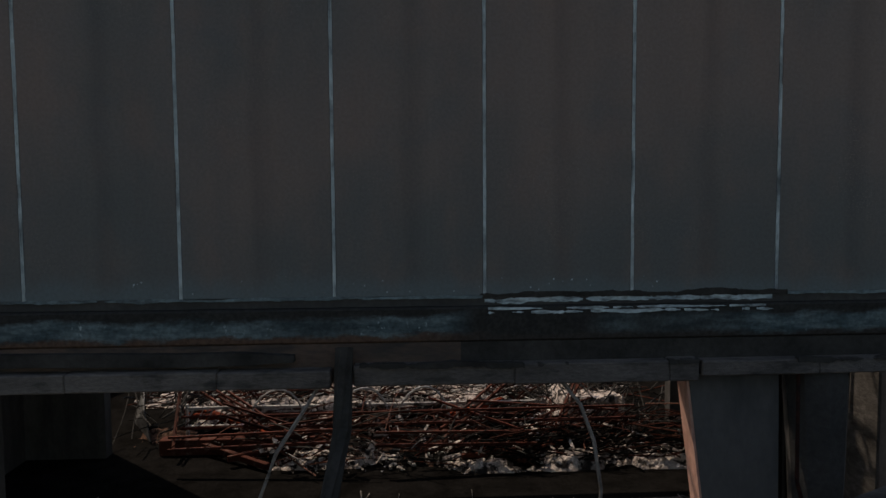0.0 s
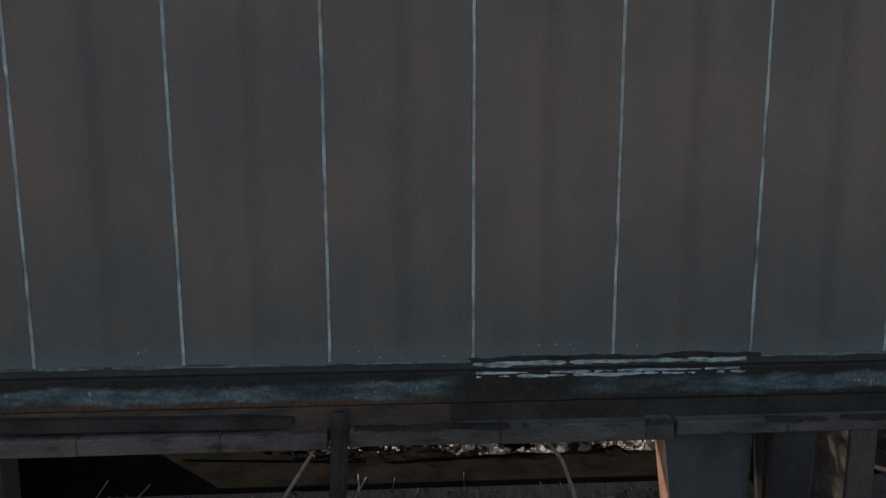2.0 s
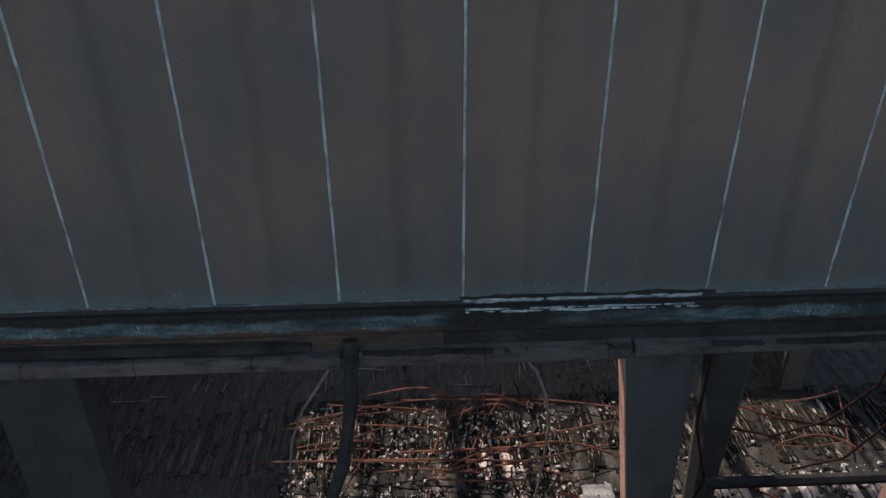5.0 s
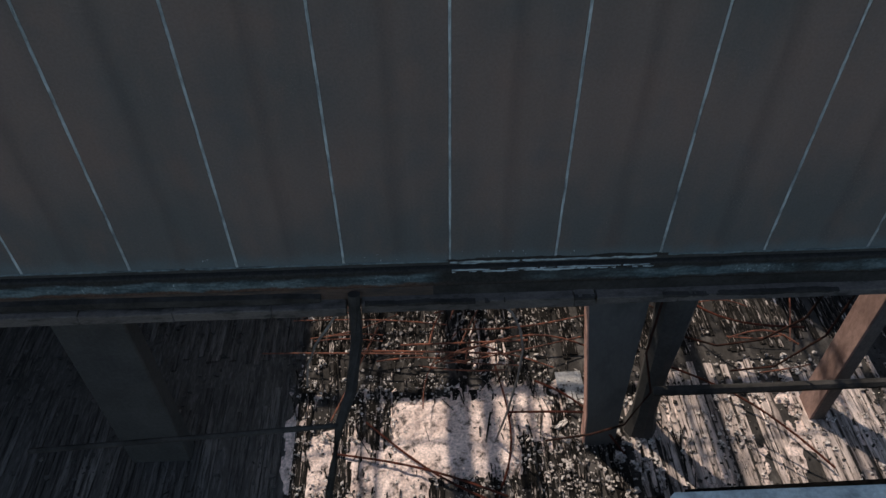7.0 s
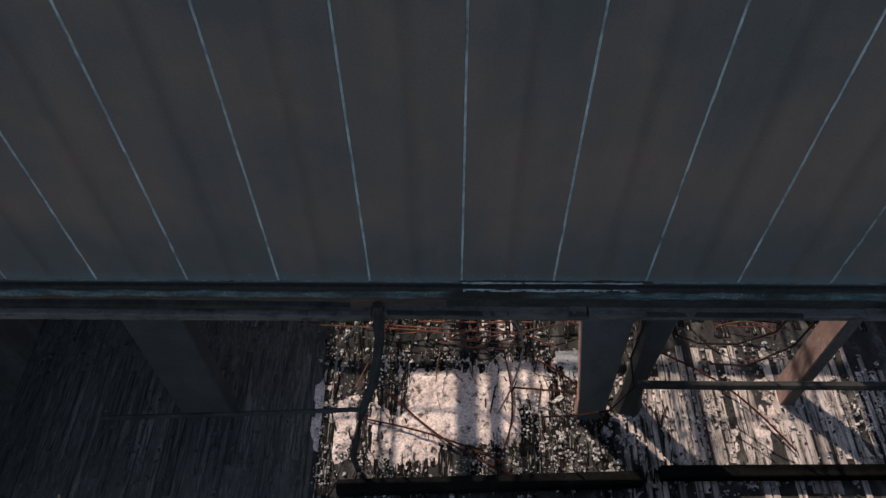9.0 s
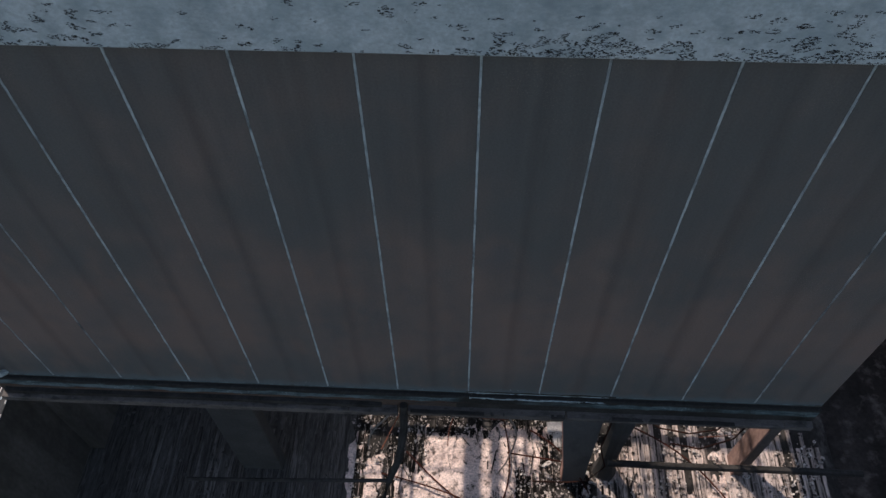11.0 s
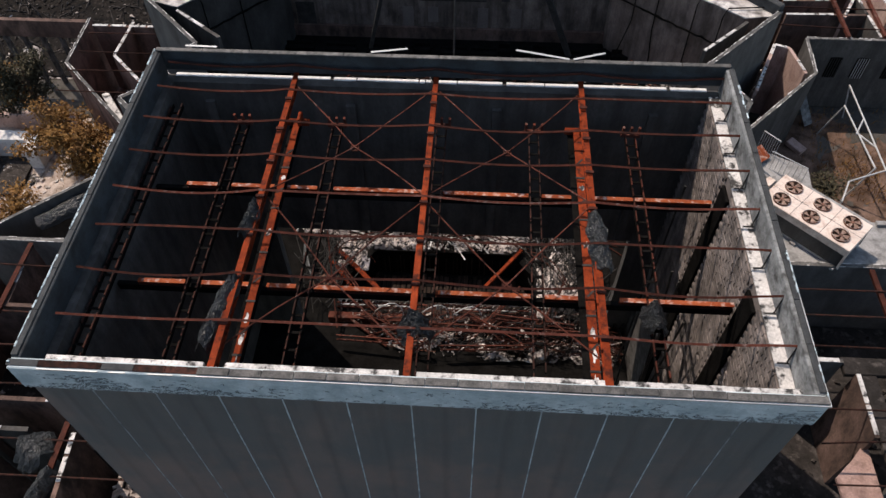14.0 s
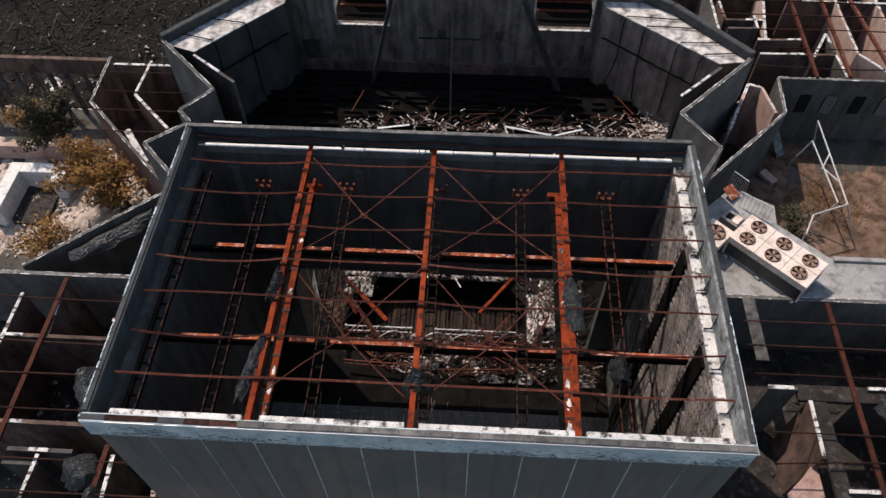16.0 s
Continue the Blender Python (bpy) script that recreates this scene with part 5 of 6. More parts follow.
def rag(x, y, z, w, L, drop, turn, label):
    """A stiff crumpled sheet hung over steel."""
    nx, ny = 34, 70
    vs = []
    for side in (0, 1):
        for j in range(ny + 1):
            for i in range(nx + 1):
                u, v = i / nx * 2 - 1, j / ny * 2 - 1
                edge = 1 - 0.35 * abs(v) ** 3 + 0.25 * noise.noise((v * 3 + x, u, y))
                px, py = u * w / 2 * edge, v * L / 2 + 0.12 * noise.noise((u * 2, x, y))
                pz = -drop * abs(u) ** 1.6 + 0.06 * noise.noise((u * 2 + x * 5, v * 3, y)) + 0.05 * abs(noise.noise((u * 5, v * 8, x))) + 0.035 * abs(noise.noise((u * 11, v * 19, x))) + 0.028 * abs(noise.noise((u * 21, v * 33, y)))
                vs.append((px, py, pz - side * 0.02))
    k = (nx + 1) * (ny + 1)
    quads = [(j * (nx + 1) + i, j * (nx + 1) + i + 1, (j + 1) * (nx + 1) + i + 1, (j + 1) * (nx + 1) + i) for j in range(ny) for i in range(nx)]
    fs = quads + [tuple(q + k for q in f[::-1]) for f in quads]
    rim = [j * (nx + 1) for j in range(ny + 1)], [j * (nx + 1) + nx for j in range(ny + 1)], list(range(nx + 1)), list(range(ny * (nx + 1), k))
    for r in rim:
        fs += [(a, b, b + k, a + k) for a, b in zip(r, r[1:])]
    m = pose(x, y, z, 0, 0, turn)
    return solid("burnt_sheet", Geo().add([m @ Vector(p) for p in vs], fs), FELT, label, "sheet", "burnt roof sheets")


rag(-4.34, 3.8, 11.64, 0.32, 0.95, 0.22, -6, "crumpled black felt draped over a red rafter")
rag(-4.44, 1.5, 11.64, 0.42, 1.7, 0.25, -8, "long crumpled black felt draped over a red rafter")
rag(-0.62, 1.35, 11.67, 0.65, 0.55, 0.3, 20, "crumpled black felt bundle on a red rafter")
rag(3.0, 3.55, 11.63, 0.44, 1.5, 0.15, 4, "stiff grey-black felt strip on a red rafter")
rag(4.25, 2.45, 10.62, 0.5, 0.7, 0.3, 0, "crumpled dark sheet over a lattice beam")

# ---- low roofless wings ----
LOW = 3.2


def wing_beam(x, y0, y1, z, side):
    t = thing("wing_rafter", "rust-red steel rafter over a roofless wing", "rafter", (x, y0, z), "wing rafters")
    part("flange", Geo().bar((x, y0, z), (x, y1, z), 0.17, 0.02), DARKRUST, t)
    part("web", Geo().bar((x, y0, z - 0.11), (x, y1, z - 0.11), 0.02, 0.18), DARKRUST, t)
    return t


def wing_purlin(x0, x1, y, z):
    solid("wing_purlin", Geo().tube(bent((x0, y, z), (x1, y + rnd.uniform(-0.1, 0.1), z), rnd.uniform(-0.2, 0.2), 9), 0.03, 6), SOOTRUST, "thin bent purlin over a roofless wing", "purlin", "wing purlins", base=(0, 0, 0))


def partition(points, z1, mat, label, cap=WHITE, th=0.14, dashed=False):
    """A thin inner wall with a pale broken top edge."""
    g, k = Geo(), Geo()
    for (ax, ay), (bx, by) in zip(points, points[1:]):
        a, b = Vector((ax, ay, 0)), Vector((bx, by, 0))
        g.bar(a + Vector((0, 0, (z1 - 0.6) / 2)), b + Vector((0, 0, (z1 - 0.6) / 2)), th, z1 + 0.6)
        n = max(1, int((b - a).length / 0.7))
        for i in range(n):
            u0, u1 = i / n, (i + rnd.uniform(0.8, 1.0)) / n
            if dashed and rnd.random() < 0.35:
                continue
            p, q = a.lerp(b, u0), a.lerp(b, u1)
            zz = Vector((0, 0, z1 + 0.012 + 0.01 * rnd.random()))
            k.bar(p + zz, q + zz, th * rnd.uniform(0.85, 1.05), 0.024, 0.004)
    ob = solid("partition", g, mat, label, "partition wall", "partition walls", kind="structure")
    part("top_edge", k, cap, ob, "pale broken top edge")
    return ob


# left wing beside the tower
wall("wall_low_2", [(-20, 9.3), (-7.75, 9.3)], -0.6, LOW, 0.16, RENDER, "grey wall of a roofless wing", 0.01, CAP)
wall("wall_low_3", [(-17.0, 9.6), (-12.0, 14.1)], -0.6, LOW, 0.13, RENDER, "grey angled garden wall", 0.01, CAP)
for pts, m in (([(-16.5, 8.4), (-16.5, 3.2)], BROWN), ([(-15.0, 9.0), (-14.9, 6.6)], BROWN), ([(-17.3, 6.6), (-12.6, 6.6)], BROWN), ([(-12.7, 7.4), (-11.8, 7.4), (-11.8, 6.6)], PINK),
               ([(-18, 3.3), (-7.9, 3.3)], BROWN), ([(-14.6, 2.35), (-12.4, 2.35)], SOOT), ([(-14.6, 1.9), (-13.4, 1.9)], SOOT), ([(-13.5, 2.2), (-13.6, -0.6)], BROWN), ([(-11.0, 2.3), (-10.85, -0.6)], BROWN)):
    partition(pts, LOW, m, "scorched inner wall of a roofless wing", dashed=True)
wing_beam(-15.0, -2.0, 9.1, 3.3, 0)
wing_beam(-11.25, -2.0, 2.6, 3.3, 0)
for y in (8.2, 6.35, 5.0, 3.75, 2.0, 0.9):
    wing_purlin(-18.5, -7.76, y, 3.34)
solid("wing_floor", Geo().box(-20, -8.25, -4.5, 9.17, -0.6, -0.45), FLOORDARK, "sooty floor of the roofless wing", "floor", kind="structure")
drift("rubble_mound", -10.7, -8.05, -2.6, 3.0, -0.45, 1.15, PALERUBBLE, "mound of crushed plaster in the roofless wing", 71.0, 0.09, 0.5)
g = chunks(Geo(), 240, in_box(-10.5, -8.3, -2.3, 2.8, 0.62), (0.15, 0.5), 0.16)
chunks(g, 420, in_box(-10.5, -8.3, -2.3, 2.8, 0.66), (0.04, 0.2), 0.4)
solid("wing_rubble", g, TILE, "pale broken board and tile on the wing floor", "rubble", kind="stuff")
g = chunks(Geo(), 420, in_box(-19, -8.4, -3.5, 9.0, -0.45), (0.05, 0.35), 0.5)
solid("wing_rubble", g, RUBBLE, "scattered rubble on a sooty floor", "rubble", kind="stuff")
for x, y, w, L, a in ((-12.6, 4.6, 1.0, 1.6, 30), (-10.2, 3.2, 0.7, 1.2, 10), (-11.9, 1.7, 1.2, 1.0, 60), (-11.4, 0.4, 0.6, 1.6, -14), (-14.2, 11.6, 1.0, 3.6, -48)):
    rag(x, y, 3.5 if y < 9 else 3.0, w, L, 0.35, a, "crumpled grey felt slumped over wing steel")

# right wing
wall("wall_low_4", [(7.0, 9.6), (24, 9.6)], -0.6, LOW, 0.16, RENDER, "grey wall of a roofless wing", 0.01, CAP)
for pts, m in (([(11.0, 5.9), (12.0, 5.9)], SOOT), ([(14.4, 6.0), (18, 6.0)], SOOT), ([(12.8, 2.35), (17, 2.4)], SOOT), ([(18, 9.4), (18, -3)], RENDER)):
    partition(pts, LOW, m, "scorched inner wall of a roofless wing", dashed=True)
partition([(12.32, 5.45), (12.3, 3.4)], LOW, BROWN, "thin plaster wall with a pale broken top")
solid("charred_slab", Geo().box(12.0, 16.5, 5.5, 6.1, 2.9, 3.1, 0.02), FLOORDARK, "blackened slab strip over the wing", "slab")
solid("charred_slab", Geo().box(12.45, 12.95, 2.0, 5.49, 2.9, 3.08, 0.02), FLOORDARK, "blackened slab strip over the wing", "slab")
g = Geo().prism([(11.25, 2.5), (11.9, 3.1), (12.44, 3.7), (12.44, 1.5), (11.3, 1.7)], 2.2, 2.3)
solid("leaning_slab", g, JAMB, "broken pink plaster slab leaning in the wing", "slab")
solid("tin_sheet", Geo().bar((10.95, 9.5, 3.3), (11.0, 6.9, 3.25), 0.45, 0.03), SLABDARK, "dull grey flat sheet beside the tower", "sheet")
wing_beam(13.88, -2.0, 9.45, 3.25, 0)
for y in (8.5, 7.5, 6.35, 4.2, 3.1, 1.9):
    wing_purlin(10.6, 18.0, y, 3.29)
solid("wing_floor", Geo().box(8.65, 24, -4.5, 9.47, -0.6, -0.45), FLOORDARK, "sooty floor of the roofless wing", "floor", kind="structure")
g = chunks(Geo(), 130, in_box(11.2, 18, 3.2, 9.3, -0.45), (0.05, 0.3), 0.5)
solid("wing_rubble", g, RUBBLEDARK, "scattered rubble on a sooty floor", "rubble", kind="stuff")
rag(15.2, 5.0, 3.3, 0.8, 1.4, 0.3, 40, "crumpled grey felt slumped over wing steel")

# flat roof with the chiller
roof = solid("flat_roof", Geo().prism([(7.0, 9.75), (24, 9.75), (24, 11.7), (14.6, 11.7), (12.9, 13.3), (13.0, 14.3), (11.4, 15.2), (9.6, 13.5), (7.0, 13.5)], -0.6, 3.08), CONCRETE, "flat concrete roof beside the tower", "roof", kind="structure")
part("kerb", Geo().box(14.7, 24, 11.5, 11.7, 3.081, 3.2, 0.01), CONCRETE, roof)


def chiller(cx, cy, z, L, W, H, turn, nx, ny, name, label):
    m = pose(cx, cy, z, 0, 0, turn)
    t = thing(name, label, "chiller", (cx, cy, z))
    part("casing", Geo().box(-L / 2, L / 2, -W / 2, W / 2, H - 0.32, H, 0.015, m), CREAM, t)
    part("coil", Geo().box(-L / 2 + 0.06, L / 2 - 0.06, -W / 2 + 0.05, W / 2 - 0.05, 0.14, H - 0.321, 0, m), COIL, t, "dark finned coil")
    for sx in (-1, 1):
        for sy in (-1, 1):
            part("corner_post", Geo().box(sx * (L / 2 - 0.04) - 0.035, sx * (L / 2 - 0.04) + 0.035, sy * (W / 2 - 0.04) - 0.035, sy * (W / 2 - 0.04) + 0.035, 0.141, H - 0.322, 0, m), CREAM, t)
    for s in (-1, 1):
        part("skid", Geo().box(-L / 2, L / 2, s * (W / 2 - 0.15) - 0.06, s * (W / 2 - 0.15) + 0.06, 0, 0.139, 0.01, m), STEEL, t)
    for x in (-L / 2 + 0.2, 0, L / 2 - 0.2):
        for s in (-1, 1):
            part("foot", Geo().box(x - 0.1, x + 0.1, s * (W / 2 + 0.02) - 0.06, s * (W / 2 + 0.02) + 0.06, 0, 0.1, 0.01, m), PALEROOF, t, "pale square foot pad")
    g = Geo()
    for i in range(1, nx):
        x = -L / 2 + i * L / nx
        g.box(x - 0.008, x + 0.008, -W / 2, W / 2, H + 0.0005, H + 0.004, 0, m)
    g.box(-L / 2, L / 2, -0.008, 0.008, H + 0.005, H + 0.008, 0, m)
    part("seam", g, COIL, t)
    r = min(L / nx, W / ny) * 0.36
    for i in range(nx):
        for j in range(ny):
            fx, fy = -L / 2 + (i + 0.5) * L / nx, -W / 2 + (j + 0.5) * W / ny
            c = m @ Matrix.Translation((fx, fy, H))
            n = 24
            ring = Geo()
            prof = ((r * 0.98, 0.009), (r * 1.0, 0.06), (r * 1.05, 0.06), (r * 1.07, 0.009))
            vs = [c @ Vector((pr * math.cos(a), pr * math.sin(a), pz)) for a in [2 * math.pi * k / n for k in range(n)] for pr, pz in prof]
            ring.add(vs, [(k * 4 + q, ((k + 1) % n) * 4 + q, ((k + 1) % n) * 4 + q + 1, k * 4 + q + 1) for k in range(n) for q in range(3)])
            fan = part("fan", ring, FANRUST, t, "round fan mouth")
            # A flat disc on the casing paints the shade inside the fan mouth.
            part("well", Geo().tube([c @ Vector((0, 0, 0.0085)), c @ Vector((0, 0, 0.012))], r * 0.98, 24), FANDARK, fan, "flat dark disc painted as the fan well's shade")
            b = Geo()
            spin = rnd.uniform(0, 1.5)
            for k in range(5):
                a = spin + k * math.pi / 2.5
                vs = [c @ Vector(p) for p in ((r * 0.2 * math.cos(a), r * 0.2 * math.sin(a), 0.02), (r * 0.9 * math.cos(a - 0.34), r * 0.9 * math.sin(a - 0.34), 0.018), (r * 0.94 * math.cos(a + 0.36), r * 0.94 * math.sin(a + 0.36), 0.042), (r * 0.2 * math.cos(a + 0.7), r * 0.2 * math.sin(a + 0.7), 0.035))]
                vs += [p + Vector((0, 0, 0.006)) for p in vs]
                b.add(vs, [(3, 2, 1, 0), (4, 5, 6, 7), (0, 1, 5, 4), (1, 2, 6, 5), (2, 3, 7, 6), (3, 0, 4, 7)])
            part("blade", b, FANBLADE, fan, "five rusty fan blades")
            part("hub", Geo().tube([c @ Vector((0, 0, 0.013)), c @ Vector((0, 0, 0.055))], r * 0.2, 14), FANRUST, fan)
            grill = Geo()
            for k in (0.97,):
                pts = [c @ Vector((r * k * math.cos(a), r * k * math.sin(a), 0.063)) for a in [2 * math.pi * q / 20 for q in range(21)]]
                grill.tube(pts, 0.0035, 4)
            part("guard", grill, STEEL, fan, "thin wire guard")
    return t


chiller(12.1, 11.14, 3.08, 3.3, 1.58, 1.12, -43.7, 3, 2, "chiller", "cream rooftop chiller with six rusty fans")
chiller(9.95, 12.0, 3.08, 1.0, 1.1, 0.95, -44, 1, 1, "condenser", "cream single-fan condenser beside the chiller")
duct = thing("roof_duct", "grey sheet-metal duct box beside the chiller", "duct", (10.97, 13.18, 3.08))
part("box", Geo().box(-0.38, 0.38, -0.3, 0.3, 0.0, 0.5, 0.02, pose(10.95, 13.15, 3.081, 0, 0, -44)), CONCRETE, duct)
# The opening's shade is painted as a thin black plate on the box.
part("mouth", Geo().box(-0.24, 0.0, -0.17, 0.17, 0.501, 0.506, 0, pose(10.95, 13.15, 3.081, 0, 0, -44)), HALLCHAR, duct, "dark plate painted as an open mouth")
part("collar", Geo().box(0.06, 0.34, -0.22, 0.22, 0.501, 0.56, 0.01, pose(10.95, 13.15, 3.081, 0, 0, -44)), CREAM, duct)
cage = thing("access_cage", "small steel cage with an orange panel on the roof", "cage", (11.5, 14.4, 3.08))
part("panel", Geo().box(-0.3, 0.3, -0.3, 0.3, 0.0, 0.03, 0.004, pose(11.25, 14.75, 3.32, 22, 8, 40)), RUSTLIT, cage, "orange-red steel panel")
g = Geo()
for a, b in (((11.33, 15.39), (11.82, 14.84)), ((11.4, 14.3), (12.5, 13.45))):
    g.tube([(a[0], a[1], 3.9), (b[0], b[1], 3.9)], 0.02, 6)
    for i in range(9):
        u = i / 8
        g.tube([(a[0] + (b[0] - a[0]) * u, a[1] + (b[1] - a[1]) * u, 3.09), (a[0] + (b[0] - a[0]) * u, a[1] + (b[1] - a[1]) * u, 3.9)], 0.01, 5)
part("railing", g, STEEL, cage, "thin pale steel railing")

# courtyard frame on the right
fr = thing("steel_frame", "pale tubular frame standing askew in the yard", "frame", (17.6, 18.0, -0.6), )
for p, q in (((17.1, 21.2, 1.5), (17.1, 15.9, 1.5)), ((16.5, 19.8, 1.5), (16.7, 16.0, 1.5)), ((17.1, 21.2, 1.5), (17.7, 21.4, -0.6)), ((16.5, 19.8, 1.5), (16.2, 20.2, -0.6)), ((17.1, 15.9, 1.5), (18.1, 15.5, -0.6)),
             ((17.1, 15.9, 1.5), (15.5, 15.3, 1.4)), ((16.7, 16.0, 1.5), (16.1, 16.0, -0.6)), ((15.5, 15.3, 1.4), (15.0, 14.3, 1.3)), ((15.0, 14.3, 1.3), (15.0, 14.4, -0.6)), ((17.1, 19.0, 1.5), (16.5, 18.0, 1.5)), ((17.1, 17.2, 1.5), (16.6, 18.0, 1.5))):
    part("tube", Geo().tube([p, q], 0.035, 8), STEEL, fr)
drift("yard_earth", 13.2, 25.0, 11.8, 22.0, -0.62, 0.06, TRAIL, "trodden brown earth of the yard", 61.0, 0.3, 0.6)
solid("leaning_sheet", Geo().bar((15.2, 21.9, 1.0), (15.9, 20.7, -0.5), 0.5, 0.02), GRIME, "dented tin sheet leaning at the yard wall", "sheet")
solid("plaster_block", Geo().box(-0.42, 0.42, -0.22, 0.22, 0, 0.25, 0.03, pose(14.95, 19.2, -0.58, 4, 6, -50)), PINK, "fallen pink plaster block in the yard", "block")
solid("yard_path", Geo().box(14.9, 22, 13.6, 15.7, -0.6, -0.5), TRAIL, "cracked concrete path in the yard", "path", kind="structure")

# ---- hall behind the tower ----
HALL = 5.6
wall("wall_hall_1", [(-7.8, 9.1), (-12.7, 14.1), (-11.2, 15.4), (-11.8, 16.1), (-10.7, 17.4), (-13.8, 20.6)], -0.6, HALL, 0.16, RENDER, "grey angled hall wall", 0.015, CAP)
wall("wall_hall_2", [(6.6, 9.1), (10.2, 15.0), (8.9, 16.9), (9.5, 17.5), (12.5, 20.6)], -0.6, HALL, 0.16, RENDER, "grey angled hall wall", 0.015, CAP)
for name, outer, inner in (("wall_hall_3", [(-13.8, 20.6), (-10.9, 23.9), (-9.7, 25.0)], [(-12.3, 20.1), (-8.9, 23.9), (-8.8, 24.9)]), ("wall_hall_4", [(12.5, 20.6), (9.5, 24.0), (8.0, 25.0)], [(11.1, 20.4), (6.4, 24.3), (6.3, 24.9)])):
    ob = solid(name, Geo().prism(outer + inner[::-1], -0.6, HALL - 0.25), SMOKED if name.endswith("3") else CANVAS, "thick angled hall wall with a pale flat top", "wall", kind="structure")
    part("roof_strip", Geo().prism(outer + inner[::-1], HALL - 0.249, HALL - 0.2), PALEROOF, ob, "pale dusty flat roof strip")
    g = Geo()
    for a, b in zip(outer, outer[1:]):
        g.bar((a[0], a[1], HALL + 0.05), (b[0], b[1], HALL + 0.05), 0.3, 0.5, 0.04)
    part("coping", g, CAPDARK, ob, "dark rounded coping")
    for u in ((0.2, 0.55) if name.endswith("3") else (0.13, 0.33, 0.62, 0.8)):
        ax, ay = inner[0][0] + (inner[1][0] - inner[0][0]) * u, inner[0][1] + (inner[1][1] - inner[0][1]) * u
        bx, by = outer[0][0] + (outer[1][0] - outer[0][0]) * u, outer[0][1] + (outer[1][1] - outer[0][1]) * u
        cx, cy = (-0.7 - ax) * 0.012, -0.06
        part("conduit", Geo().tube([(bx, by, HALL - 0.1), (ax, ay, HALL - 0.12), (ax + cx, ay + cy, HALL - 0.5), (ax + cx * 0.8, ay + cy, 3.0), (ax + cx + rnd.uniform(-0.4, 0.4), ay + cy - 0.05, 1.2)], 0.028, 6), HALLCHAR, ob, "dark bent conduit")
for a, b in (((-12.2, 20.0), (-8.95, 23.75)), ((11.0, 20.3), (6.5, 24.12))):
    pts = [(a[0] + (b[0] - a[0]) * k / 24, a[1] + (b[1] - a[1]) * k / 24 - 0.03, 3.8 + 0.08 * noise.noise((k * 0.6, a[0], 0)) + 0.04 * noise.noise((k * 2.1, a[0], 5))) for k in range(25)]
    solid("wall_duct", Geo().tube(pts, [0.045 + 0.025 * noise.noise((k * 1.7, 2, 0)) for k in range(25)], 6), HALLCHAR, "sagging blackened duct along the hall wall", "duct", "wall ducts")
for name, a, b in (("partition", (-12.3, 20.0), (-10.1, 18.3)), ("partition", (9.15, 18.3), (11.2, 20.3))):
    partition([a, b], HALL - 0.3, SOOT, "short side wall with a pale broken edge", dashed=True)
# rear wall with two booth openings
ob = solid("wall_hall_back", Geo().box(-9.8, 8.3, 24.7, 25.0, -0.6, 3.7).box(-9.8, -6.7, 24.7, 25.0, 3.7, 6.4).box(-4.0, 3.1, 24.7, 25.0, 3.7, 6.4).box(6.0, 8.3, 24.7, 25.0, 3.7, 6.4), HALLWALL, "stained grey rear wall of the hall", "wall", kind="structure")
for x0, x1 in ((-6.7, -4.0), (3.1, 6.0)):
    part("ledge", Geo().box(x0, x1, 24.62, 24.75, 3.701, 3.74), WHITE, ob, "white ledge under an opening")
    # Sunlight on the booth's red back is painted into its colour.
    part("booth_back", Geo().box(x0 - 0.2, x1 + 0.2, 27.0, 27.2, 2.5, 6.4), RUSTLIT, ob, "back of the booth painted a sunlit red")
    part("booth_floor", Geo().box(x0 - 0.2, x1 + 0.2, 24.76, 27.0, 3.0, 3.69), HALLCHAR, ob)
    for k, z in enumerate((4.1, 4.6, 5.1, 5.6)):
        part("booth_shelf", Geo().box(x0 + 0.1, x1 - 0.1, 25.6 + 0.2 * k, 25.75 + 0.2 * k, z, z + 0.07), DARKRUST if k % 2 else RUSTDULL, ob)
    for x in (x0, x1 - 0.08):
        part("booth_jamb", Geo().box(x, x + 0.08, 24.63, 24.698, 3.75, 6.2), PALEROOF, ob, "pale chipped jamb")
# Shade inside doorways and slots is painted as flat black plates.
for x0, x1, z0, z1 in ((-8.6, -7.7, 0.9, 2.7), (6.4, 7.4, 0.9, 2.6), (-1.6, -1.2, 3.0, 3.5), (1.3, 1.7, 3.0, 3.5), (-2.6, 0.6, 2.95, 3.05)):
    part("doorway", Geo().box(x0, x1, 24.67, 24.699, z0, z1), CHAR, ob, "flat black plate painted as a shaded recess")
for x in (-3.4, -2.2, 0.2, 1.8):
    part("patch", Geo().box(x, x + 0.5, 24.68, 24.698, 1.2 + 0.2 * x % 1, 2.6), MORTAR, ob, "paler patch of render")
part("plinth", Geo().box(-9.3, 7.8, 24.55, 24.699, 0.85, 1.5), BROWN, ob, "brown scorched plinth")
for p, q, r in (((-3.7, 23.9, 5.9), (-5.0, 23.6, 0.8), 0.14), ((2.5, 23.9, 6.0), (4.7, 23.5, 0.8), 0.2), ((-0.85, 24.3, 5.9), (-0.8, 21.0, 0.4), 0.09)):
    solid("leaning_beam", Geo().bar(p, q, r, r * 1.3, 0.01), CHAR, "blackened beam leaning in the hall", "beam", "leaning beams")
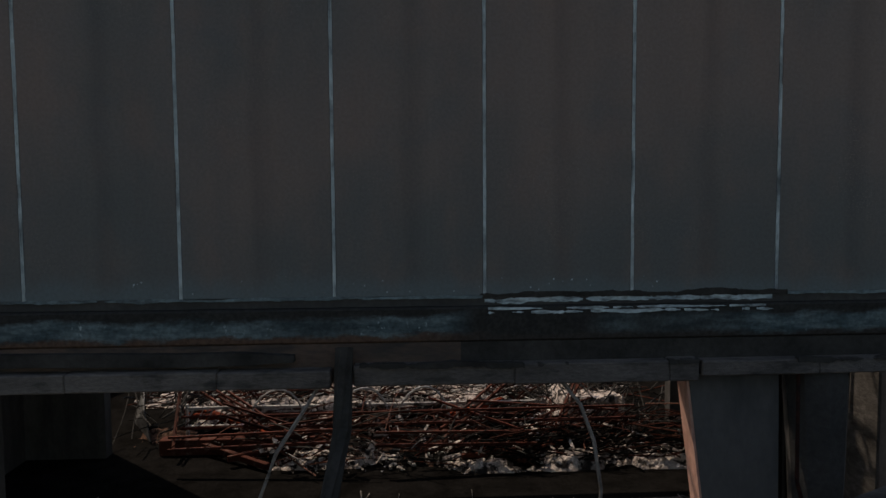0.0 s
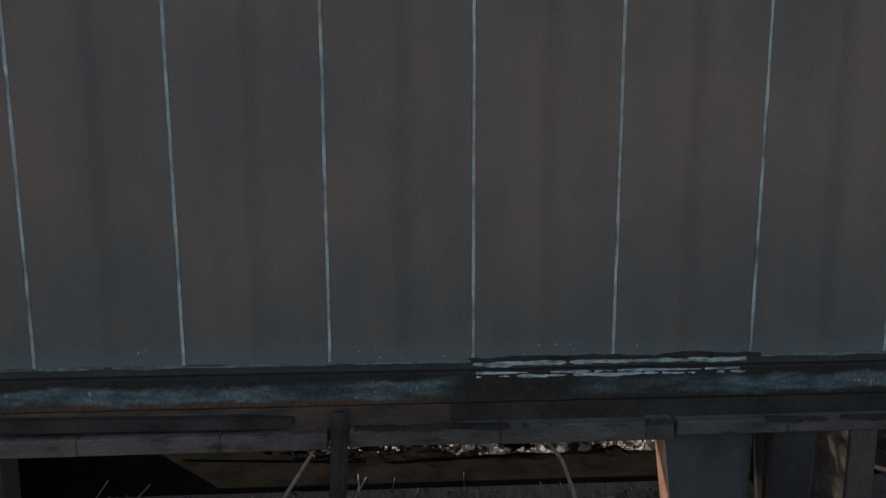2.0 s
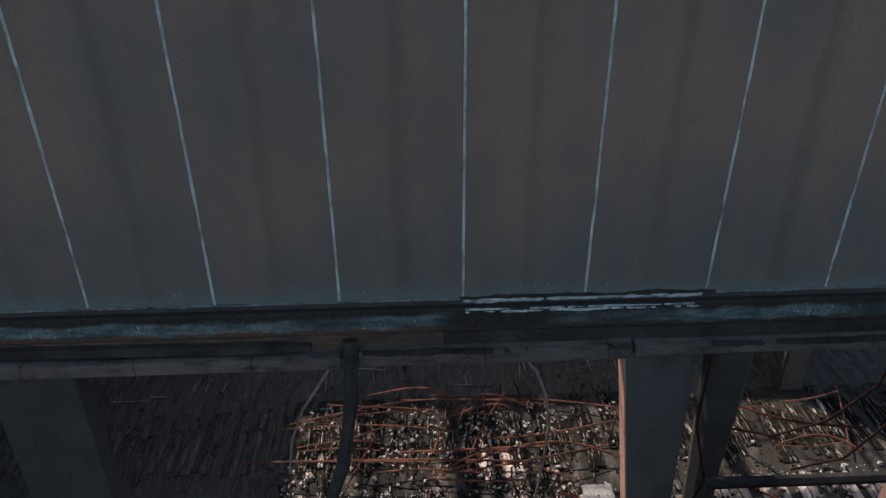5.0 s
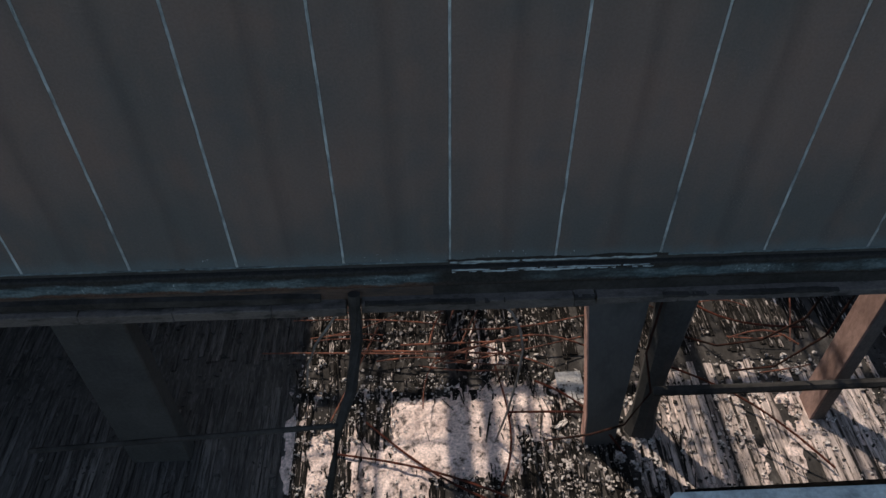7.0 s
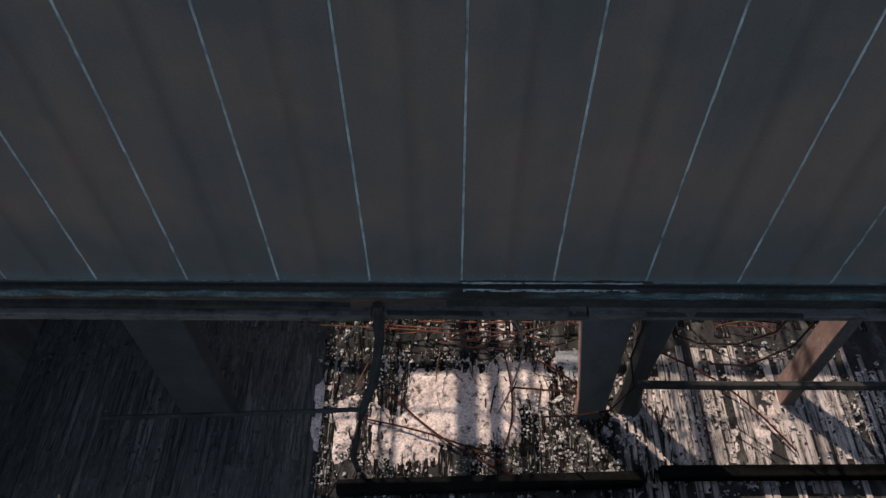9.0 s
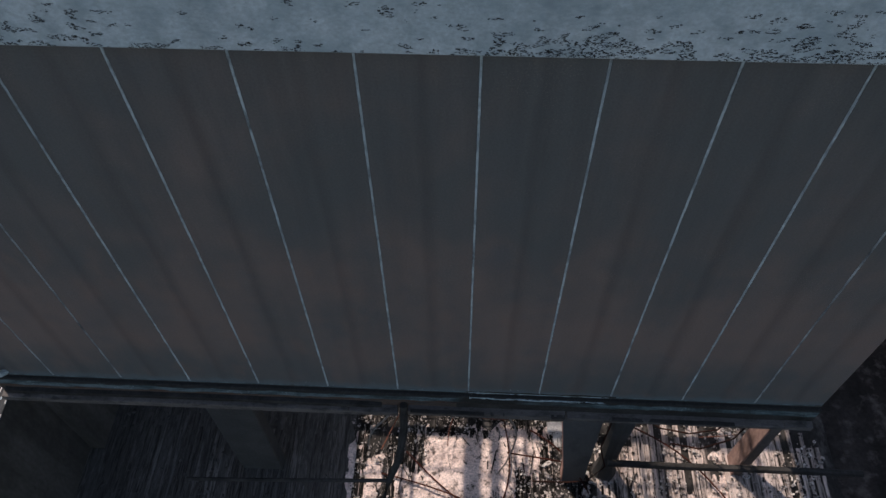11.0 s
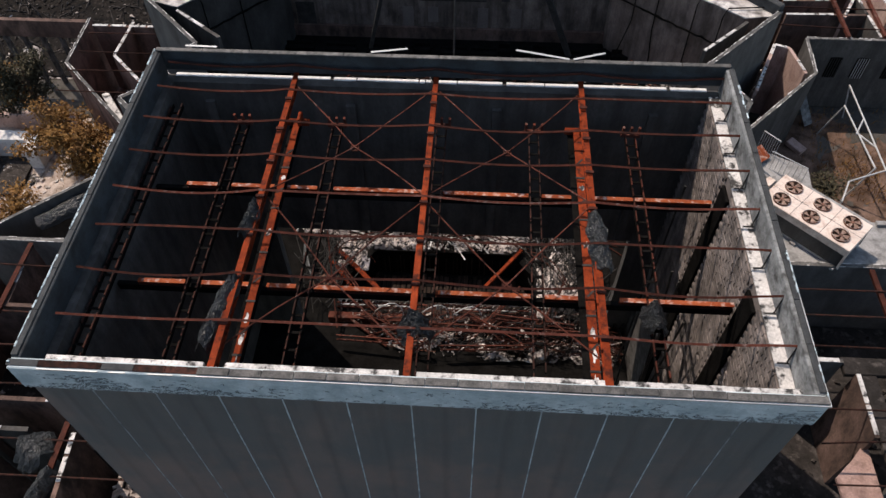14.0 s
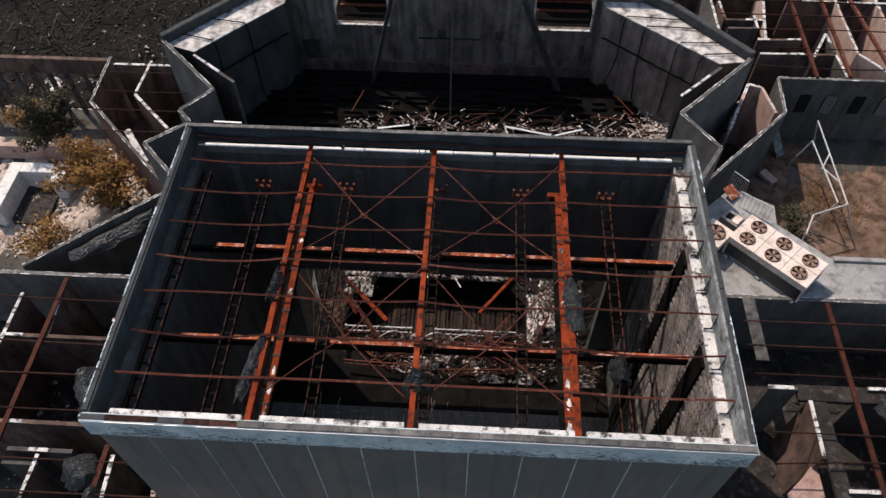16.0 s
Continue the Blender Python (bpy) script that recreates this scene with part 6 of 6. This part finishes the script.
for i in range(9):
    y = 15.0 + i * 1.05
    w = 6.2 + min(y - 13, 7) * 0.5
    x = -0.7 - w
    while x < -0.7 + w:
        h = rnd.uniform(0.1, 0.5)
        L = rnd.uniform(0.5, 1.6)
        z = -0.7 + (y - 12.9) * 0.147
        d = rnd.uniform(-0.05, 0.05)
        seat = Geo().box(x, x + L, y + d, y + d + 0.3, z - 0.1, z + h * 0.6, 0.02).box(x + 0.03, x + L - 0.03, y + d + 0.24, y + d + 0.3, z + h * 0.601, z + h + 0.1, 0.015)
        solid("hall_chair", seat, HALLCHAR, "burnt-out black chair on the hall floor", "chair", "hall chairs", base=(x, y, z))
        x += L + rnd.uniform(0.0, 0.6)
g = chunks(Geo(), 1100, lambda: (rnd.uniform(-6.2, 9.3), rnd.gauss(20.6, 0.5), 0.5), (0.03, 0.24), 0.3)
chunks(g, 700, lambda: (9.7 + rnd.gauss(0, 0.45), rnd.gauss(20.6, 0.6), 0.5 + 0.4 * rnd.random()), (0.04, 0.3), 0.35)
solid("hall_rubble", g, RUBBLE, "strip of pale rubble across the hall floor", "rubble", kind="stuff")
g = Geo()
for _ in range(70):
    x, y, a, L = rnd.uniform(-5, 9), rnd.gauss(20.6, 0.6), rnd.gauss(0, 0.7), rnd.uniform(0.5, 2.2)
    g.bar((x, y, 0.6 + rnd.random() * 0.4), (x + L * math.cos(a), y + L * math.sin(a), 0.6 + rnd.random() * 0.5), 0.05, 0.03)
solid("hall_laths", g, SOOTRUST, "fallen laths and rails on hall rubble", "laths", kind="stuff")
g = Geo()
for _ in range(220):
    x, y, a, L = rnd.choice((rnd.uniform(-5, 9), rnd.gauss(9.2, 0.8))), rnd.gauss(20.6, 0.5), rnd.uniform(0, 3.1), rnd.uniform(0.2, 1.2)
    z = 0.5 + 0.4 * rnd.random()
    g.bar((x, y, z), (x + L * math.cos(a), y + L * math.sin(a) * 0.6, z + rnd.uniform(-0.1, 0.2)), rnd.uniform(0.02, 0.06), 0.02)
solid("hall_slats", g, PALERUBBLE, "pale slats and scraps on hall rubble", "slats", kind="stuff")
for p, q in (((-5.8, 21.4, 0.9), (-5.2, 22.2, 1.6)), ((8.8, 21.3, 0.8), (7.4, 22.4, 1.6)), ((6.4, 21.6, 0.9), (7.6, 21.0, 1.3)), ((9.0, 20.6, 0.8), (7.8, 21.8, 1.2))):
    solid("fallen_rail", Geo().bar(p, q, 0.06, 0.05), RUSTDULL, "short red rail sticking out of rubble", "rail", "fallen rails")

# ---- left yard ----
wall("wall_low_1", [(-17.6, 22.2), (-17.5, 19), (-12.75, 14.2)], -0.6, LOW, 0.13, SCORCHRED, "scorched plaster wall of a roofless wing", 0.01, CAP)
for pts, m in (([(-15.5, 22.0), (-15.6, 19.6), (-13.4, 17.4)], SCORCHRED), ([(-17.3, 21.7), (-13.9, 21.7)], SCORCHRED), ([(-13.2, 18.6), (-12.0, 17.4)], SCORCHRED)):
    partition(pts, LOW, m, "brown inner wall of a roofless room")
solid("room_floor", Geo().prism([(-17.4, 22.1), (-13.9, 22.1), (-10.9, 17.4), (-12.0, 15.6), (-12.7, 14.4), (-17.4, 19.05)], -0.6, -0.42), SCORCHRED, "reddish scorched floor of a roofless room", "floor", kind="structure")
g = chunks(Geo(), 260, patchy(in_box(-14.9, -12.6, 16.2, 19.4, -0.42), 12.0, 1.2), (0.05, 0.4), 0.5)
solid("room_rubble", g, RUBBLE, "pale rubble in a roofless room", "rubble", kind="stuff")
solid("yard_kerb", Geo().bar((-15.9, 18.2, 2.2), (-14.4, 16.2, 2.2), 0.3, 0.12, 0.01), WHITE, "white kerb strip by the angled wall", "kerb")
for y in (21.0, 19.7, 18.4, 17.1):
    solid("wing_purlin", Geo().tube(bent((-17.2, y, 3.3), (-12.6, y, 3.3), 0.05, 6), 0.025, 6), SOOTRUST, "thin bent purlin over a roofless wing", "purlin", "wing purlins")
for i in range(9):
    x = -25.7 + i * 0.9
    solid("portico_column", Geo().box(x - 0.1, x + 0.1, 22.05, 22.25, -0.6, 2.2, 0.02), SLABDARK, "dark portico column under a plastered band", "column", "portico columns")
solid("portico_band", Geo().box(-26.2, -17.52, 22.03, 22.27, 2.201, 3.1, 0.015), BROWN, "scorched plaster band over the portico columns", "lintel", kind="structure")
drift("plaster_heap", -26.0, -17.2, 22.4, 25.0, -0.5, 0.2, PALERUBBLE, "pale rubble behind the portico columns", 52.0, 0.12, -0.25)
u = thing("stone_planter", "white U-shaped stone planter in the yard", "planter", (-19.8, 16.2, -0.6))
for x0, x1, y0, y1 in ((-21.9, -21.3, 14.4, 17.4), (-21.3, -19.0, 16.8, 17.4), (-19.6, -19.0, 16.2, 16.8)):
    part("block", Geo().box(x0, x1, y0, y1, -0.6, 0.6, 0.02), STONE, u)
solid("yard_wall", Geo().box(-24, -18.2, 18.7, 19.0, -0.6, 0.3, 0.02), PINK, "low pinkish yard wall", "wall", kind="structure")
part("soil", Geo().box(-21.29, -19.61, 14.5, 16.79, -0.6, -0.45), RUBBLEDARK, u, "dark soil inside the planter")
drift("yard_dust", -26, -14, 12.0, 20.5, -0.6, 0.12, YARD, "dust and plaster over the yard", 21.0, 0.25, 0.1)
g = chunks(Geo(), 700, in_box(-24, -14.5, 12.5, 18.6, -0.6), (0.05, 0.4), 0.4)
solid("yard_rubble", g, RUBBLE, "pale rubble scattered over the yard", "rubble", kind="stuff")


def tree(x, y, h, r, mat, n, label):
    t = thing("tree", label, "tree", (x, y, -0.6), "yard trees")
    g = Geo()
    g.tube([(x, y, -0.6), (x + 0.05, y, h * 0.3), (x + 0.1, y + 0.08, h * 0.75)], [0.13, 0.1, 0.04], 8)
    tips = []
    for k in range(16):
        a, e = rnd.uniform(0, 6.3), rnd.uniform(0.2, 1.2)
        s = Vector((x, y, h * rnd.uniform(0.15, 0.6)))
        d = Vector((math.cos(a) * math.cos(e), math.sin(a) * math.cos(e), math.sin(e))) * r * rnd.uniform(0.6, 1.1)
        g.tube([s, s + d * 0.5 + Vector((0, 0, 0.1)), s + d], [0.05, 0.03, 0.012], 6)
        tips += [s + d * f for f in (0.45, 0.7, 0.9, 1.0)]
    part("trunk", g, BARK, t)
    g = Geo()
    for _ in range(n):
        c = rnd.choice(tips) + Vector((rnd.gauss(0, 0.2), rnd.gauss(0, 0.2), rnd.gauss(0, 0.16)))
        s = rnd.uniform(0.05, 0.11)
        m = Matrix.Translation(c) @ Euler((rnd.uniform(-1, 1), rnd.uniform(-1, 1), rnd.uniform(0, 6.3))).to_matrix().to_4x4()
        g.add([m @ Vector(p) for p in ((-s, 0, 0), (0, -s * 0.5, 0.01), (s, 0, 0), (0, s * 0.5, 0.015))], [(0, 1, 2, 3)])
    part("crown", g, mat, t)


tree(-20.0, 19.1, 3.4, 1.9, GREENLEAF, 4600, "small dark tree with dull brownish leaves")
tree(-21.2, 18.9, 3.2, 1.1, LEAF, 2000, "small rust-coloured tree in the yard")
tree(-17.3, 16.0, 2.5, 2.0, LEAF, 5200, "broad bush with orange autumn leaves")
tree(-15.9, 15.6, 2.0, 1.4, LEAF, 2200, "low bush with orange autumn leaves")
tree(-18.6, 12.9, 1.2, 1.2, LEAF, 1300, "low bush with dull leaves")
tree(15.2, 15.6, 0.9, 1.0, GREENLEAF, 900, "low dry bush against the yard wall")
g = Geo()
for _ in range(2600):
    x, y = rnd.choice(((rnd.uniform(-24, -14), rnd.uniform(12, 21)), (rnd.uniform(15.5, 23), rnd.uniform(16, 22)), (rnd.gauss(17.5, 0.8), rnd.gauss(17.6, 0.8))))
    a, hgt = rnd.uniform(0, 6.3), rnd.uniform(0.08, 0.3)
    g.add([(x - 0.02 * math.cos(a), y - 0.02 * math.sin(a), -0.62), (x + 0.02 * math.cos(a), y + 0.02 * math.sin(a), -0.62), (x + rnd.gauss(0, 0.1), y + rnd.gauss(0, 0.1), -0.6 + hgt)], [(0, 1, 2)])
solid("dry_grass", g, LEAF, "thin dry weeds in the yards", "grass", kind="stuff")

# ---- collapsed ground behind on the left, rooms behind on the right ----
solid("collapse_floor", Geo().box(-70, -12.9, 22.5, 75, -0.6, -0.48), DARKGROUND, "dark littered ground of the collapsed block", "ground", kind="structure")
g = chunks(Geo(), 4200, patchy(in_box(-34, -12.8, 22.6, 42, -0.5), 3.0, 0.5, -0.1), (0.04, 0.32), 0.45)
solid("collapse_shards", chunks(Geo(), 300, patchy(in_box(-30, -12.8, 22.6, 36, -0.4), 23.0, 0.5, 0.0), (0.04, 0.3), 0.12), TILE, "pale shards lying over dark rubble", "rubble", kind="stuff")
g = chunks(g, 5200, patchy(in_box(-34, -12.8, 22.6, 42, -0.5), 63.0, 0.7, -0.05), (0.03, 0.2), 0.4)
solid("collapse_rubble", g, RUBBLEDARK, "wide field of dark collapsed rubble", "rubble", kind="stuff")
g = Geo()
for _ in range(420):
    x, y, a, L = rnd.uniform(-30, -13.2), rnd.uniform(22.8, 38), rnd.uniform(0, 3.1), 0.2 + 1.4 * rnd.random() ** 2
    g.bar((x, y, -0.3 + rnd.random()), (x + L * math.cos(a), y + L * math.sin(a), -0.3 + rnd.random() * 1.2), 0.05 + 0.04 * rnd.random(), 0.05)
solid("collapse_timbers", g, RUBBLEDARK, "burnt rafters lying over rubble", "timbers", kind="stuff")
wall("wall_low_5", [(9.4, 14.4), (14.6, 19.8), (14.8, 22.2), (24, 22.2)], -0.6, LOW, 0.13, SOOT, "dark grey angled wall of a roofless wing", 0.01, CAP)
for x, bars in ((16.2, CHAR), (17.4, STEEL), (18.8, CHAR), (20.1, STEEL)):
    w = thing("barred_window", "small window with bars in a sooty wall", "window", (x, 22.05, 1.2), "barred windows")
    # No hollow here: a flat plate paints the shade behind the bars.
    part("recess", Geo().box(x, x + 0.55, 22.1, 22.125, 1.2, 2.3), HALLCHAR, w)
    for k in range(5):
        part("bar", Geo().box(x + 0.05 + k * 0.11, x + 0.075 + k * 0.11, 22.07, 22.09, 1.2, 2.3), bars, w)
for pts, m in (([(13.3, 21.7), (11.9, 18.6)], PINK), ([(13.3, 21.7), (13.9, 21.5), (14.2, 19.8)], PINK), ([(13.0, 28.3), (13.1, 26.7), (15.1, 26.7)], BROWN), ([(13.1, 26.0), (14.6, 26.0), (14.6, 27.2)], SOOT), ([(15.6, 30), (14.8, 25.1)], PINK), ([(14.4, 25.1), (16.6, 25.2)], BROWN),
               ([(14.3, 24.0), (18.0, 24.1)], BROWN), ([(17.9, 25.7), (16.9, 23.9)], PINK), ([(17.9, 25.7), (18.1, 22.4)], SOOT), ([(19.1, 30), (19.1, 24.2), (20.5, 22.4)], PINK), ([(16.6, 28.4), (22, 28.4)], BROWN), ([(21.2, 30), (21.2, 22.4)], PINK), ([(12.6, 30), (12.6, 20.8)], RENDER), ([(10, 30), (24, 30)], BROWN)):
    partition(pts, LOW, m, "pink plastered inner wall of a roofless room", dashed=True)
for p, q in (((16.7, 28.6, 3.3), (16.6, 22.2, 3.3)), ((19.8, 28.6, 3.3), (20.3, 22.3, 3.3)), ((18.3, 29.5, 3.3), (18.2, 22.3, 3.3))):
    solid("wing_rafter", Geo().bar(p, q, 0.14, 0.16, 0.01), RUSTDULL, "rust-red steel rafter over a roofless wing", "rafter", "wing rafters")
for y in (23.0, 24.3, 25.6, 26.9, 28.0):
    wing_purlin(12.8, 22.0, y, 3.4)
solid("wing_floor", Geo().box(12.3, 26, 22.4, 32, -0.6, -0.45), FLOORDARK, "sooty floor of the roofless wing", "floor", kind="structure")
g = chunks(Geo(), 500, in_box(12.6, 22, 22.5, 30, -0.45), (0.08, 0.5), 0.5)
solid("wing_rubble", g, RUBBLE, "scattered rubble on a sooty floor", "rubble", kind="stuff")

# ---- small pieces last: floor boards and wall blocks ----
for i in range(240):
    x = -1.95 + (i % 75) * 0.138 + rnd.uniform(-0.01, 0.01) if i < 150 else -8.05 + (i % 45) * 0.138 + rnd.uniform(-0.01, 0.01)
    if i < 75 or 150 <= i < 195:
        y0, y1 = rnd.uniform(-1.8, -0.6), rnd.uniform(0.8, 1.6)
    else:
        y0, y1 = rnd.uniform(1.65, 2.1), rnd.uniform(2.7, 3.3)
    if rnd.random() < 0.22:
        continue
    z = -0.26 + 0.012 * rnd.random()
    # Boards on the left take SHADEFLOOR, with the shade painted in.
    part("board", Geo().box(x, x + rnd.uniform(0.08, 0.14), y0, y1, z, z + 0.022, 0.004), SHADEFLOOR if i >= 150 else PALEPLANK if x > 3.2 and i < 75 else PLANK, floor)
part("plaster_face", Geo().box(IN + 0.178, IN + 0.219, 0.303, 0.74, -0.25, 3.7, 0.006), JAMB, wall_right, "smooth pink plaster low on the wall")
# Black facing in place of pale blocks below 3.7 m.
part("sooty_face", Geo().box(IN - 0.012, IN + 0.029, 3.301, YB - 0.303, -0.25, 3.7, 0.006), STAGEBLACK, wall_right, "black render low on the wall")
me = Geo().box(-0.025, 0.025, -0.142, 0.142, -0.062, 0.062, 0.008).mesh("block")
me.materials.append(BLOCK)
rest = Geo()
count = 0
for r in range(83):
    z = 11.02 - r * 0.135
    for c in range(29):
        y = 0.47 + c * 0.295 - (0.147 if r % 2 else 0)
        if y > YB - 0.42 or z < 3.75 or 2.26 < y < 3.12 or 5.2 < y < 6.05:
            continue
        d = rnd.uniform(-0.007, 0.007)
        if count < 300:
            piece("block", me, wall_right, Matrix.Translation((IN + 0.02 + d, y, z)))
            count += 1
        elif rnd.random() > 0.02:
            rest.box(IN - 0.005 + d, IN + 0.045, y - 0.142, y + 0.142, z - 0.062, z + 0.062)
tagged(part("blockwork", rest, BLOCK, wall_right), kind="stuff")
